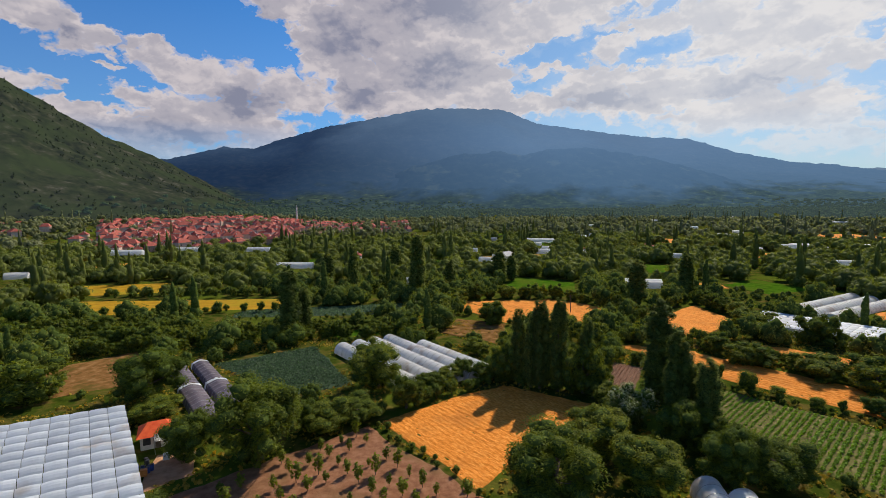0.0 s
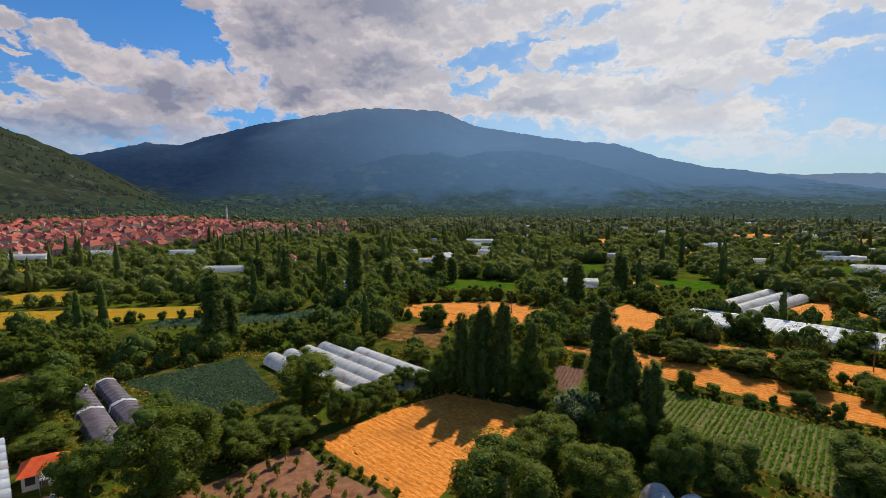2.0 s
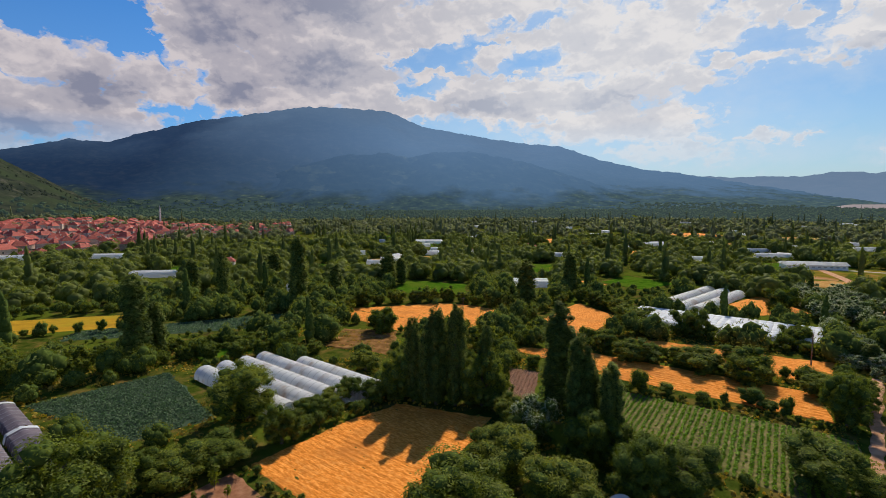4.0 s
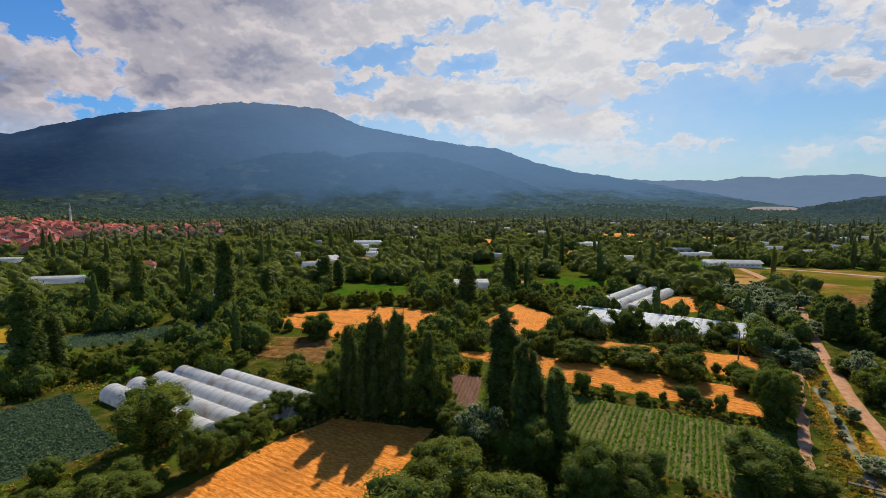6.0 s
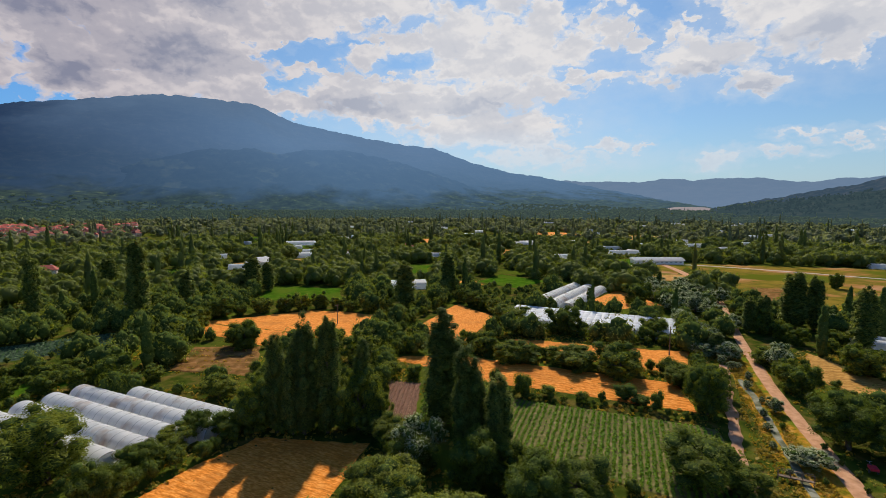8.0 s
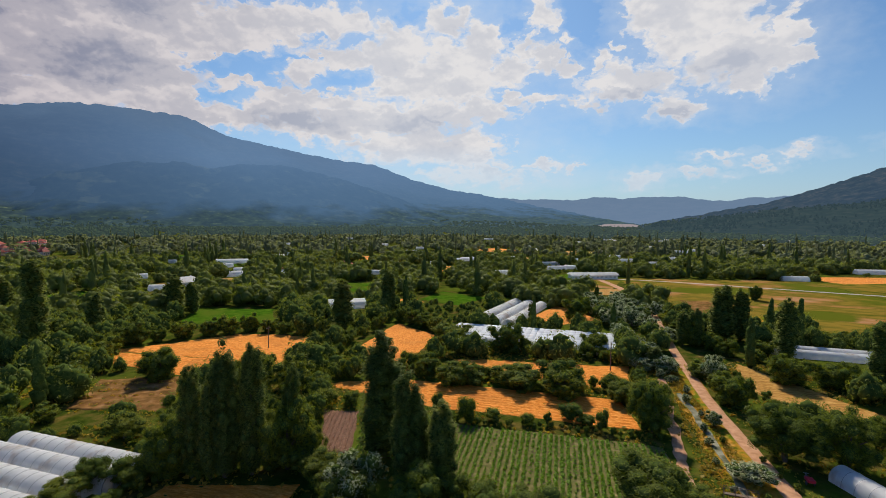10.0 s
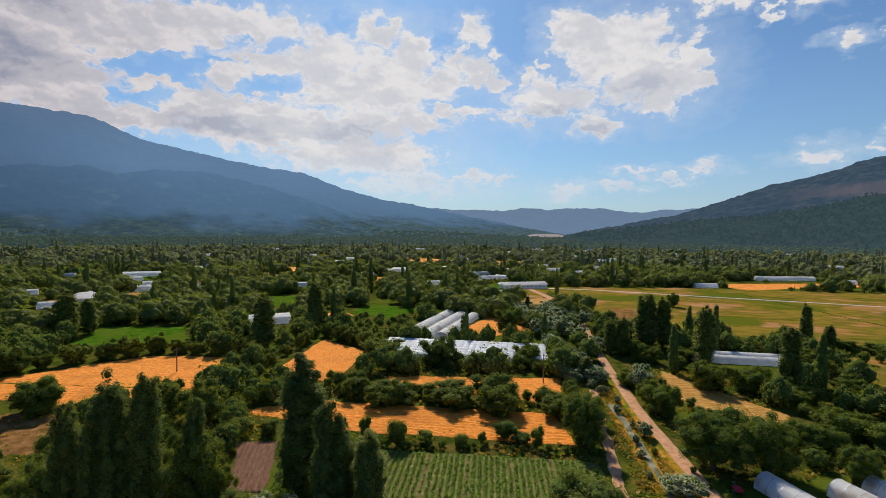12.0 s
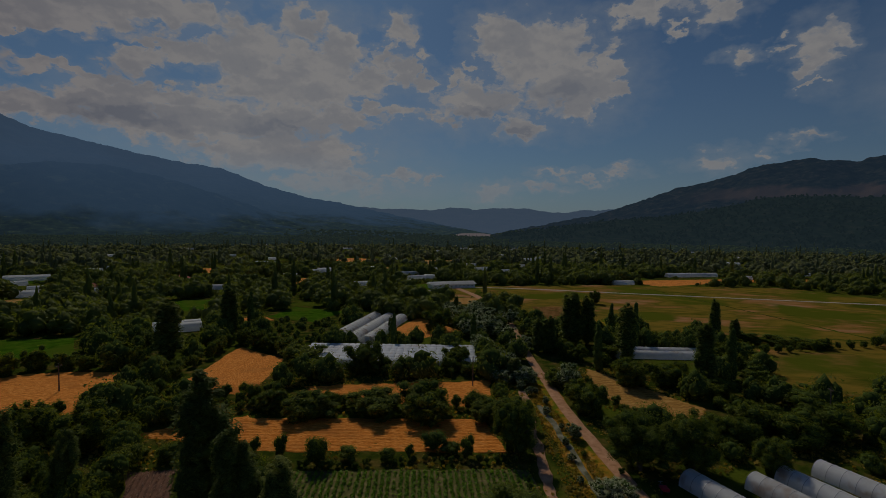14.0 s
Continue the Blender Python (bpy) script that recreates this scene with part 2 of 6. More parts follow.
# ---- materials ----
def material(name, stops, scale=1.0, detail=5.0, rough=0.9, bump=0.0, bump_scale=None, metal=0.0, vary=0.0, second=None, stretch=(1, 1, 1), island=0.0, spec=0.3, coords="world", turn=0.0, glow_through=0.0):
    """Noise-coloured surface at world size: stops of a ramp, a second large-scale tint, relief."""
    m = bpy.data.materials.new(name)
    m.use_nodes = True
    t = m.node_tree
    bsdf = t.nodes["Principled BSDF"]
    bsdf.inputs["Roughness"].default_value, bsdf.inputs["Metallic"].default_value = rough, metal
    bsdf.inputs["Specular IOR Level"].default_value = spec
    if coords == "world":
        pos = t.nodes.new("ShaderNodeNewGeometry").outputs["Position"]
    else:
        pos = t.nodes.new("ShaderNodeTexCoord").outputs["Object"]
    sc = t.nodes.new("ShaderNodeVectorMath")
    sc.operation = "MULTIPLY"
    sc.inputs[1].default_value = stretch
    if turn:
        rot = t.nodes.new("ShaderNodeVectorRotate")
        rot.rotation_type = "Z_AXIS"
        rot.inputs["Angle"].default_value = radians(-turn)
        link(t, pos, rot.inputs["Vector"])
        link(t, rot.outputs[0], sc.inputs[0])
    else:
        link(t, pos, sc.inputs[0])
    col = ramp_node(t, noise_node(t, sc.outputs[0], scale, detail), stops)
    if second:
        tint, s2, lo, hi = second
        f = ramp_node(t, noise_node(t, pos, s2, 4.0), ((lo, (0, 0, 0)), (hi, (1, 1, 1))))
        col = mix_node(t, f, col, tint)
    if vary or island:
        r = t.nodes.new("ShaderNodeObjectInfo").outputs["Random"] if vary else t.nodes.new("ShaderNodeNewGeometry").outputs["Random Per Island"]
        v = vary or island
        g = math_node(t, "MULTIPLY_ADD", r, 2 * v, 1 - v)
        hsv = t.nodes.new("ShaderNodeHueSaturation")
        link(t, g, hsv.inputs["Value"])
        link(t, col, hsv.inputs["Color"])
        col = hsv.outputs[0]
    link(t, col, bsdf.inputs["Base Color"])
    if glow_through:
        # thin film: part of the light passes
        tr, mx = t.nodes.new("ShaderNodeBsdfTranslucent"), t.nodes.new("ShaderNodeMixShader")
        link(t, col, tr.inputs[0])
        mx.inputs[0].default_value = glow_through
        link(t, bsdf.outputs[0], mx.inputs[1])
        link(t, tr.outputs[0], mx.inputs[2])
        link(t, mx.outputs[0], t.nodes["Material Output"].inputs[0])
    if bump:
        b = t.nodes.new("ShaderNodeBump")
        b.inputs["Strength"].default_value, b.inputs["Distance"].default_value = 0.8, bump
        link(t, noise_node(t, sc.outputs[0], bump_scale or scale * 3, 4.0), b.inputs["Height"])
        link(t, b.outputs[0], bsdf.inputs["Normal"])
    return m


def leaf_material(name, dark, light, through_col, silver=0.0, vary=0.25, passing=0.37):
    """Leaves: two greens by leaf and by tree, some light coming through."""
    m = bpy.data.materials.new(name)
    m.use_nodes = True
    t = m.node_tree
    t.nodes.clear()
    geo, info = t.nodes.new("ShaderNodeNewGeometry"), t.nodes.new("ShaderNodeObjectInfo")
    col = mix_node(t, geo.outputs["Random Per Island"], dark, light)
    big = noise_node(t, geo.outputs["Position"], 0.06, 3.0)
    col = mix_node(t, math_node(t, "MULTIPLY", big, 0.45), col, (light[0] * 1.25, light[1] * 1.1, light[2] * 0.7))
    hsv = t.nodes.new("ShaderNodeHueSaturation")
    link(t, math_node(t, "MULTIPLY_ADD", info.outputs["Random"], 2 * vary, 1 - vary), hsv.inputs["Value"])
    link(t, math_node(t, "MULTIPLY_ADD", info.outputs["Random"], -0.03, 0.515), hsv.inputs["Hue"])
    link(t, col, hsv.inputs["Color"])
    dif, tra, glo, m1, m2, out = (t.nodes.new(k) for k in ("ShaderNodeBsdfDiffuse", "ShaderNodeBsdfTranslucent", "ShaderNodeBsdfGlossy", "ShaderNodeMixShader", "ShaderNodeMixShader", "ShaderNodeOutputMaterial"))
    link(t, hsv.outputs[0], dif.inputs[0])
    link(t, mix_node(t, 1.0, hsv.outputs[0], through_col, "MULTIPLY"), tra.inputs[0])
    glo.inputs[0].default_value, glo.inputs[1].default_value = (1, 1, 1, 1), 0.55
    m1.inputs[0].default_value, m2.inputs[0].default_value = passing, 0.008 + silver
    link(t, dif.outputs[0], m1.inputs[1])
    link(t, tra.outputs[0], m1.inputs[2])
    link(t, m1.outputs[0], m2.inputs[1])
    link(t, glo.outputs[0], m2.inputs[2])
    link(t, m2.outputs[0], out.inputs[0])
    return m


def hazed_material(name, stops, air, share, scale, detail=8.0, second=None, veil=None, sunlit=None, low=None, shade_below=0.0, band=None):
    """Far slope in forest colours, with the haze of distance painted in as emission."""
    m = bpy.data.materials.new(name)
    m.use_nodes = True
    t = m.node_tree
    bsdf, out = t.nodes["Principled BSDF"], t.nodes["Material Output"]
    bsdf.inputs["Roughness"].default_value, bsdf.inputs["Specular IOR Level"].default_value = 1.0, 0.0
    pos = t.nodes.new("ShaderNodeNewGeometry").outputs["Position"]
    col = ramp_node(t, noise_node(t, pos, scale, detail, 0.65), stops)
    if second:
        tint, s2, lo, hi = second
        col = mix_node(t, ramp_node(t, noise_node(t, pos, s2, 6.0, 0.6), ((lo, (0, 0, 0)), (hi, (1, 1, 1)))), col, tint)
    if band:
        # a bare shoulder between two heights
        tint, z0, z1, y0 = band
        bz = t.nodes.new("ShaderNodeSeparateXYZ")
        link(t, pos, bz.inputs[0])
        mid = math_node(t, "MULTIPLY_ADD", math_node(t, "ABSOLUTE", math_node(t, "ADD", bz.outputs[2], -(z0 + z1) / 2)), -2 / (z1 - z0), 1.0)
        bare = math_node(t, "ADD", mid, math_node(t, "MULTIPLY_ADD", noise_node(t, pos, 0.006, 6.0, 0.6), 2.4, -1.2))
        side = math_node(t, "MULTIPLY_ADD", bz.outputs[1], -1 / 250.0, y0 / 250.0, True)
        col = mix_node(t, math_node(t, "MULTIPLY", side, ramp_node(t, bare, ((0.1, (0, 0, 0)), (0.5, (1, 1, 1))))), col, tint)
    if low:
        # farmland and scrub on the lowest slopes
        tint, z0 = low
        sz = t.nodes.new("ShaderNodeSeparateXYZ")
        link(t, pos, sz.inputs[0])
        edge = math_node(t, "ADD", math_node(t, "MULTIPLY", sz.outputs[2], -1 / z0), math_node(t, "MULTIPLY_ADD", noise_node(t, pos, 0.006, 6.0), 2.0, 0.0))
        spot = ramp_node(t, noise_node(t, pos, 0.03, 6.0, 0.65), ((0.4, (tint[0] * 0.35, tint[1] * 0.35, tint[2] * 0.35)), (0.6, tint), (0.68, (tint[0] * 2.6, tint[1] * 2.1, tint[2] * 2.0))))
        low_mask = ramp_node(t, edge, ((0.1, (0, 0, 0)), (0.7, (1, 1, 1))))
        col = mix_node(t, low_mask, col, spot)
    link(t, col, bsdf.inputs["Base Color"])
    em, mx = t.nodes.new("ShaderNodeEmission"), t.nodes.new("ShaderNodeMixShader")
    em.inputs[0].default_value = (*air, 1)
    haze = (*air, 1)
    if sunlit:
        # the painted haze is paler on the side of the sun
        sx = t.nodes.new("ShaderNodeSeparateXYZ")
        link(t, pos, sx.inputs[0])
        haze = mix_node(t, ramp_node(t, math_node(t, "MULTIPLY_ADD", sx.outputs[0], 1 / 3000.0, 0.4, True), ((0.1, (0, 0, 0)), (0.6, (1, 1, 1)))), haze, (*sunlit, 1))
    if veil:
        # paler drifts painted into the haze up high, as light shafts
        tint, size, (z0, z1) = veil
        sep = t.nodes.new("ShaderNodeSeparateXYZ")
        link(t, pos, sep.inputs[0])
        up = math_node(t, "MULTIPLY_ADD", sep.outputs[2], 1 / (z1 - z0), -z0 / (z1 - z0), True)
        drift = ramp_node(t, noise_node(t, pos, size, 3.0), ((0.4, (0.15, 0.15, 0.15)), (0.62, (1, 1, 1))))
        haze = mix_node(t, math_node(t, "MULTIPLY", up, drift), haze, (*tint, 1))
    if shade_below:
        # darker painted haze towards the foot, standing in for cloud shade
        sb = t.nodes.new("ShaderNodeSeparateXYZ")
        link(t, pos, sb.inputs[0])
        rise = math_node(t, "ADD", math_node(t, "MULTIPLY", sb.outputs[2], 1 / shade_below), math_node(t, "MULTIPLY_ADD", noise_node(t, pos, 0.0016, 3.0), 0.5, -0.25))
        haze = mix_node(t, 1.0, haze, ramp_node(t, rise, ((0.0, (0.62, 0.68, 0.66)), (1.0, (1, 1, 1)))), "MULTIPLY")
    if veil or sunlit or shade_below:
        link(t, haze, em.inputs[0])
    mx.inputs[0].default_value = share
    # less painted haze over the low farmland
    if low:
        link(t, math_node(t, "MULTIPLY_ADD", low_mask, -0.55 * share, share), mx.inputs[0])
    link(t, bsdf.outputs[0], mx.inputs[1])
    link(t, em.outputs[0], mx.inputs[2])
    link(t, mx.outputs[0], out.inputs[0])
    return m


M_GROUND = material("grassy_ground", ((0.3, (0.02, 0.034, 0.005)), (0.46, (0.045, 0.065, 0.008)), (0.58, (0.1, 0.085, 0.018)), (0.7, (0.17, 0.11, 0.035))), 0.3, 10.0, 1.0, 0.25, 1.4, second=((0.085, 0.11, 0.012, 1), 0.04, 0.5, 0.6), spec=0.0)
M_MEADOW = material("dry_meadow", ((0.36, (0.075, 0.09, 0.01)), (0.45, (0.25, 0.165, 0.027)), (0.52, (0.14, 0.12, 0.017)), (0.58, (0.33, 0.165, 0.05)), (0.67, (0.42, 0.23, 0.125))), 0.045, 12.0, 1.0, 0.3, 0.8, second=((0.1, 0.115, 0.012, 1), 0.017, 0.52, 0.58), stretch=(0.5, 1.0, 1), turn=-62, spec=0.0)
M_PATH = material("pale_gravel", ((0.3, (0.42, 0.37, 0.29)), (0.7, (0.58, 0.53, 0.44))), 0.6, 7.0, 0.95, 0.03, 5.0, spec=0.1)
STRAW = ((0.34, (0.52, 0.16, 0.016)), (0.5, (0.72, 0.24, 0.032)), (0.64, (0.85, 0.36, 0.08)))
STRAW_DARK = ((0.46, 0.155, 0.025, 1), 0.09, 0.52, 0.72)
M_STUBBLE = material("straw_stubble", STRAW, 4.0, 9.0, 0.95, 0.15, 2.5, second=STRAW_DARK, stretch=(0.28, 1, 1), turn=-51, spec=0.1)
M_STUBBLE_LEVEL = material("straw_stubble_level", STRAW, 4.0, 9.0, 0.95, 0.15, 2.5, second=STRAW_DARK, stretch=(0.28, 1, 1), turn=-30, spec=0.1)
M_STUBBLE_CROSS = material("straw_stubble_cross", STRAW, 4.0, 9.0, 0.95, 0.15, 2.5, second=STRAW_DARK, stretch=(0.28, 1, 1), turn=46, spec=0.1)
M_PALE = material("pale_stubble", ((0.32, (0.26, 0.125, 0.024)), (0.5, (0.42, 0.215, 0.048)), (0.68, (0.54, 0.31, 0.09))), 1.6, 8.0, 0.95, 0.12, 3.0, stretch=(0.2, 1, 1), turn=-40, spec=0.1)
M_SOIL = material("reddish_soil", ((0.28, (0.17, 0.072, 0.036)), (0.5, (0.26, 0.118, 0.062)), (0.75, (0.34, 0.175, 0.1))), 0.8, 9.0, 1.0, 0.1, 4.0, second=((0.17, 0.1, 0.04, 1), 0.09, 0.5, 0.72), spec=0.1)
M_FURROW = material("ploughed_soil", ((0.3, (0.11, 0.055, 0.034)), (0.6, (0.2, 0.105, 0.066)), (0.8, (0.32, 0.19, 0.125))), 1.2, 8.0, 1.0, 0.1, 4.0, spec=0.1)
M_DRYPLOT = material("dry_brown_plot", ((0.34, (0.13, 0.075, 0.022)), (0.52, (0.23, 0.115, 0.04)), (0.7, (0.32, 0.18, 0.08))), 0.5, 9.0, 1.0, 0.15, 3.0, second=((0.1, 0.085, 0.02, 1), 0.1, 0.55, 0.68), spec=0.0)
M_YELLOW = material("ripe_grain", ((0.3, (0.28, 0.16, 0.008)), (0.55, (0.42, 0.23, 0.01)), (0.75, (0.47, 0.28, 0.018))), 0.25, 8.0, 1.0, 0.1, 2.0, second=((0.3, 0.24, 0.012, 1), 0.03, 0.5, 0.65), spec=0.1)
M_LAWN = material("green_fodder", ((0.3, (0.025, 0.07, 0.004)), (0.5, (0.05, 0.12, 0.007)), (0.68, (0.09, 0.15, 0.012))), 0.3, 9.0, 1.0, 0.15, 2.0, second=((0.08, 0.12, 0.012, 1), 0.06, 0.5, 0.66), spec=0.0)
M_KITCHEN = material("dark_vegetable_bed", ((0.3, (0.035, 0.06, 0.035)), (0.7, (0.07, 0.1, 0.06))), 0.6, 8.0, 1.0, 0.15, 2.0, spec=0.0)
M_ROAD = material("dirt_road", ((0.3, (0.36, 0.185, 0.095)), (0.5, (0.5, 0.265, 0.145)), (0.72, (0.6, 0.35, 0.21))), 0.7, 9.0, 0.95, 0.05, 6.0, spec=0.1)
M_VERGE = material("dry_verge", ((0.34, (0.13, 0.12, 0.01)), (0.46, (0.3, 0.19, 0.02)), (0.56, (0.45, 0.21, 0.03)), (0.7, (0.52, 0.32, 0.08))), 0.6, 9.0, 1.0, 0.3, 2.5, second=((0.13, 0.16, 0.012, 1), 0.16, 0.5, 0.6), spec=0.0)
M_WATER = material("canal_water", ((0.34, (0.07, 0.075, 0.03)), (0.5, (0.15, 0.145, 0.09)), (0.62, (0.27, 0.26, 0.19))), 0.45, 9.0, 0.8, 0.04, 3.0, spec=0.1)
M_FILM = material("greenhouse_film", ((0.3, (0.8, 0.805, 0.81)), (0.55, (0.9, 0.9, 0.905)), (0.75, (0.93, 0.93, 0.925))), 0.5, 6.0, 0.5, 0.02, 1.5, second=((0.56, 0.44, 0.35, 1), 0.2, 0.55, 0.7), vary=0.04, glow_through=0.5)
M_PANEL = material("white_roof_panel", ((0.3, (0.6, 0.64, 0.69)), (0.7, (0.76, 0.79, 0.82))), 0.4, 6.0, 0.5, 0.01, 2.0, second=((0.55, 0.5, 0.46, 1), 0.15, 0.58, 0.7), vary=0.1, glow_through=0.22)
M_WHITE = material("white_sheet_roof", ((0.3, (0.86, 0.865, 0.87)), (0.7, (0.93, 0.93, 0.93))), 0.3, 5.0, 0.5, 0.01, vary=0.04, glow_through=0.55)
M_NET = material("dark_shade_net", ((0.3, (0.075, 0.06, 0.075)), (0.55, (0.13, 0.105, 0.125)), (0.8, (0.2, 0.17, 0.19))), 0.6, 6.0, 0.7, 0.03, 2.0, vary=0.1)
M_STEEL = material("galvanised_steel", ((0.3, (0.4, 0.4, 0.41)), (0.7, (0.55, 0.55, 0.56))), 3.0, 4.0, 0.45, metal=0.7)
M_PLASTER = material("white_plaster", ((0.3, (0.62, 0.58, 0.52)), (0.7, (0.8, 0.77, 0.72))), 0.6, 6.0, 0.9, 0.01, vary=0.12)
M_TILE = material("red_roof_tile", ((0.3, (0.26, 0.055, 0.04)), (0.55, (0.4, 0.1, 0.07)), (0.8, (0.5, 0.17, 0.12))), 0.9, 6.0, 0.85, 0.03, 4.0, vary=0.25)
M_TILE_FAR = material("old_red_roof_tile", ((0.3, (0.3, 0.06, 0.04)), (0.55, (0.44, 0.095, 0.065)), (0.8, (0.52, 0.15, 0.1))), 0.9, 6.0, 0.85, island=0.25)
M_VILLAGE = material("dusty_village_ground", ((0.3, (0.07, 0.06, 0.03)), (0.5, (0.18, 0.12, 0.08)), (0.7, (0.3, 0.2, 0.14))), 0.05, 8.0, 1.0, second=((0.03, 0.05, 0.01, 1), 0.02, 0.5, 0.6), spec=0.0)
M_BRIGHT_TILE = material("orange_roof_tile", ((0.3, (0.7, 0.075, 0.015)), (0.7, (0.85, 0.14, 0.035))), 1.2, 6.0, 0.8, 0.03, 5.0)
M_TAN = material("tan_soil", ((0.3, (0.08, 0.085, 0.02)), (0.55, (0.16, 0.14, 0.045)), (0.7, (0.28, 0.22, 0.1))), 0.8, 9.0, 1.0, 0.08, 4.0, spec=0.1)
M_WALL = material("village_wall", ((0.3, (0.42, 0.3, 0.24)), (0.7, (0.62, 0.5, 0.42))), 0.6, 6.0, 0.9, 0.01, vary=0.3)
M_DARK = material("dark_opening", ((0.3, (0.03, 0.03, 0.035)), (0.7, (0.06, 0.06, 0.065))), 1.0, 3.0, 0.4)
M_WOOD = material("weathered_wood", ((0.3, (0.12, 0.08, 0.055)), (0.7, (0.22, 0.16, 0.11))), 2.0, 6.0, 0.9, 0.01)
M_CONCRETE = material("grey_concrete", ((0.3, (0.3, 0.29, 0.27)), (0.7, (0.45, 0.43, 0.4))), 0.8, 7.0, 0.9, 0.02)
M_RED = material("red_paint", ((0.3, (0.4, 0.02, 0.04)), (0.7, (0.55, 0.04, 0.07))), 2.0, 4.0, 0.4)
M_ORANGE = material("orange_tarp", ((0.3, (0.6, 0.2, 0.04)), (0.7, (0.75, 0.3, 0.08))), 2.0, 4.0, 0.6)
M_BLUE = material("blue_plastic", ((0.3, (0.03, 0.06, 0.25)), (0.7, (0.06, 0.1, 0.35))), 2.0, 3.0, 0.45)
M_BARK = material("tree_bark", ((0.3, (0.07, 0.05, 0.035)), (0.7, (0.16, 0.12, 0.09))), 2.5, 6.0, 0.95, 0.03)
# darker green that paints in the shade inside the crowns
M_INNER = material("inner_crown_shade", ((0.35, (0.05, 0.076, 0.017)), (0.65, (0.09, 0.122, 0.028))), 1.5, 4.0, 1.0, spec=0.0)
L_WALNUT = leaf_material("walnut_leaf", (0.052, 0.08, 0.016), (0.162, 0.2, 0.024), (1.7, 1.65, 0.35, 1))
L_POPLAR = leaf_material("poplar_leaf", (0.062, 0.09, 0.026), (0.18, 0.215, 0.055), (1.5, 1.55, 0.5, 1))
L_WILLOW = leaf_material("silver_leaf", (0.2, 0.24, 0.15), (0.4, 0.44, 0.3), (1.1, 1.2, 0.8, 1), 0.02)
L_BUSH = leaf_material("shrub_leaf", (0.055, 0.085, 0.015), (0.152, 0.19, 0.025), (1.65, 1.65, 0.35, 1))
L_WOODS = leaf_material("woods_leaf", (0.085, 0.116, 0.036), (0.19, 0.222, 0.052), (1.7, 1.65, 0.45, 1), passing=0.42)
L_WEED = leaf_material("weed_leaf", (0.15, 0.155, 0.02), (0.44, 0.29, 0.055), (1.5, 1.4, 0.5, 1))
L_CABBAGE = leaf_material("cabbage_leaf", (0.04, 0.08, 0.045), (0.1, 0.155, 0.09), (0.9, 1.2, 0.8, 1))
L_STALK = leaf_material("dry_stalk", (0.3, 0.19, 0.13), (0.5, 0.36, 0.28), (0.8, 0.7, 0.6, 1))
L_CROP = leaf_material("bean_leaf", (0.085, 0.185, 0.016), (0.24, 0.35, 0.04), (1.4, 1.6, 0.4, 1))
# bluer than the nearer leaves: the haze of distance put into the colour
L_MID = leaf_material("hazy_orchard_leaf", (0.09, 0.115, 0.068), (0.18, 0.205, 0.11), (1.4, 1.4, 0.8, 1), passing=0.42)
# these far materials all carry the haze of distance as emission
L_PINE = hazed_material("hazy_pine_needle", ((0.36, (0.012, 0.024, 0.009)), (0.5, (0.028, 0.046, 0.018)), (0.62, (0.05, 0.068, 0.03))), (0.056, 0.096, 0.12), 0.52, 0.3, 6.0)
L_SCRUB = hazed_material("hazy_scrub_leaf", ((0.36, (0.012, 0.022, 0.006)), (0.5, (0.03, 0.045, 0.012)), (0.62, (0.07, 0.085, 0.025))), (0.06, 0.075, 0.08), 0.2, 0.3, 6.0)
L_FAR = hazed_material("hazy_far_leaf", ((0.36, (0.028, 0.052, 0.014)), (0.5, (0.06, 0.092, 0.026)), (0.62, (0.115, 0.145, 0.05))), (0.05, 0.085, 0.09), 0.3, 0.1, 7.0, sunlit=(0.12, 0.175, 0.185))
M_MOUNTAIN = hazed_material("hazy_forest_mountain", ((0.35, (0.004, 0.008, 0.008)), (0.5, (0.014, 0.02, 0.016)), (0.68, (0.045, 0.045, 0.034))), (0.022, 0.052, 0.13), 0.64, 0.02, 10.0, veil=((0.16, 0.26, 0.42), 0.0012, (250.0, 800.0)), sunlit=(0.185, 0.325, 0.55), low=((0.06, 0.085, 0.03), 130.0), shade_below=420.0)
M_FRONT = hazed_material("dark_hazy_forest_spur", ((0.35, (0.008, 0.014, 0.014)), (0.55, (0.025, 0.035, 0.026)), (0.72, (0.06, 0.06, 0.045))), (0.02, 0.048, 0.115), 0.64, 0.02, 10.0, second=((0.09, 0.1, 0.055, 1), 0.008, 0.56, 0.64), sunlit=(0.15, 0.275, 0.475), low=((0.06, 0.085, 0.03), 110.0), shade_below=330.0)
M_DAM = hazed_material("pale_hazy_dam", ((0.3, (0.4, 0.3, 0.25)), (0.7, (0.5, 0.4, 0.35))), (0.42, 0.36, 0.37), 0.6, 0.02)
M_FARRIDGE = hazed_material("hazy_far_ridge", ((0.3, (0.03, 0.05, 0.05)), (0.7, (0.1, 0.1, 0.09))), (0.17, 0.26, 0.40), 0.75, 0.01)
# dark scrub, darkened further to put cloud shade into the colour
M_HILL_W = hazed_material("shaded_scrub_hill", ((0.4, (0.008, 0.012, 0.005)), (0.5, (0.028, 0.034, 0.012)), (0.6, (0.05, 0.052, 0.026)), (0.68, (0.12, 0.105, 0.08))), (0.06, 0.074, 0.08), 0.3, 0.035, 12.0, second=((0.035, 0.05, 0.014, 1), 0.006, 0.45, 0.6))
M_HILL_E = hazed_material("hazy_pine_hill", ((0.4, (0.008, 0.013, 0.01)), (0.52, (0.03, 0.038, 0.026)), (0.64, (0.1, 0.085, 0.06))), (0.06, 0.108, 0.175), 0.56, 0.03, 12.0, band=((0.17, 0.11, 0.08, 1), 140.0, 215.0, 560.0))
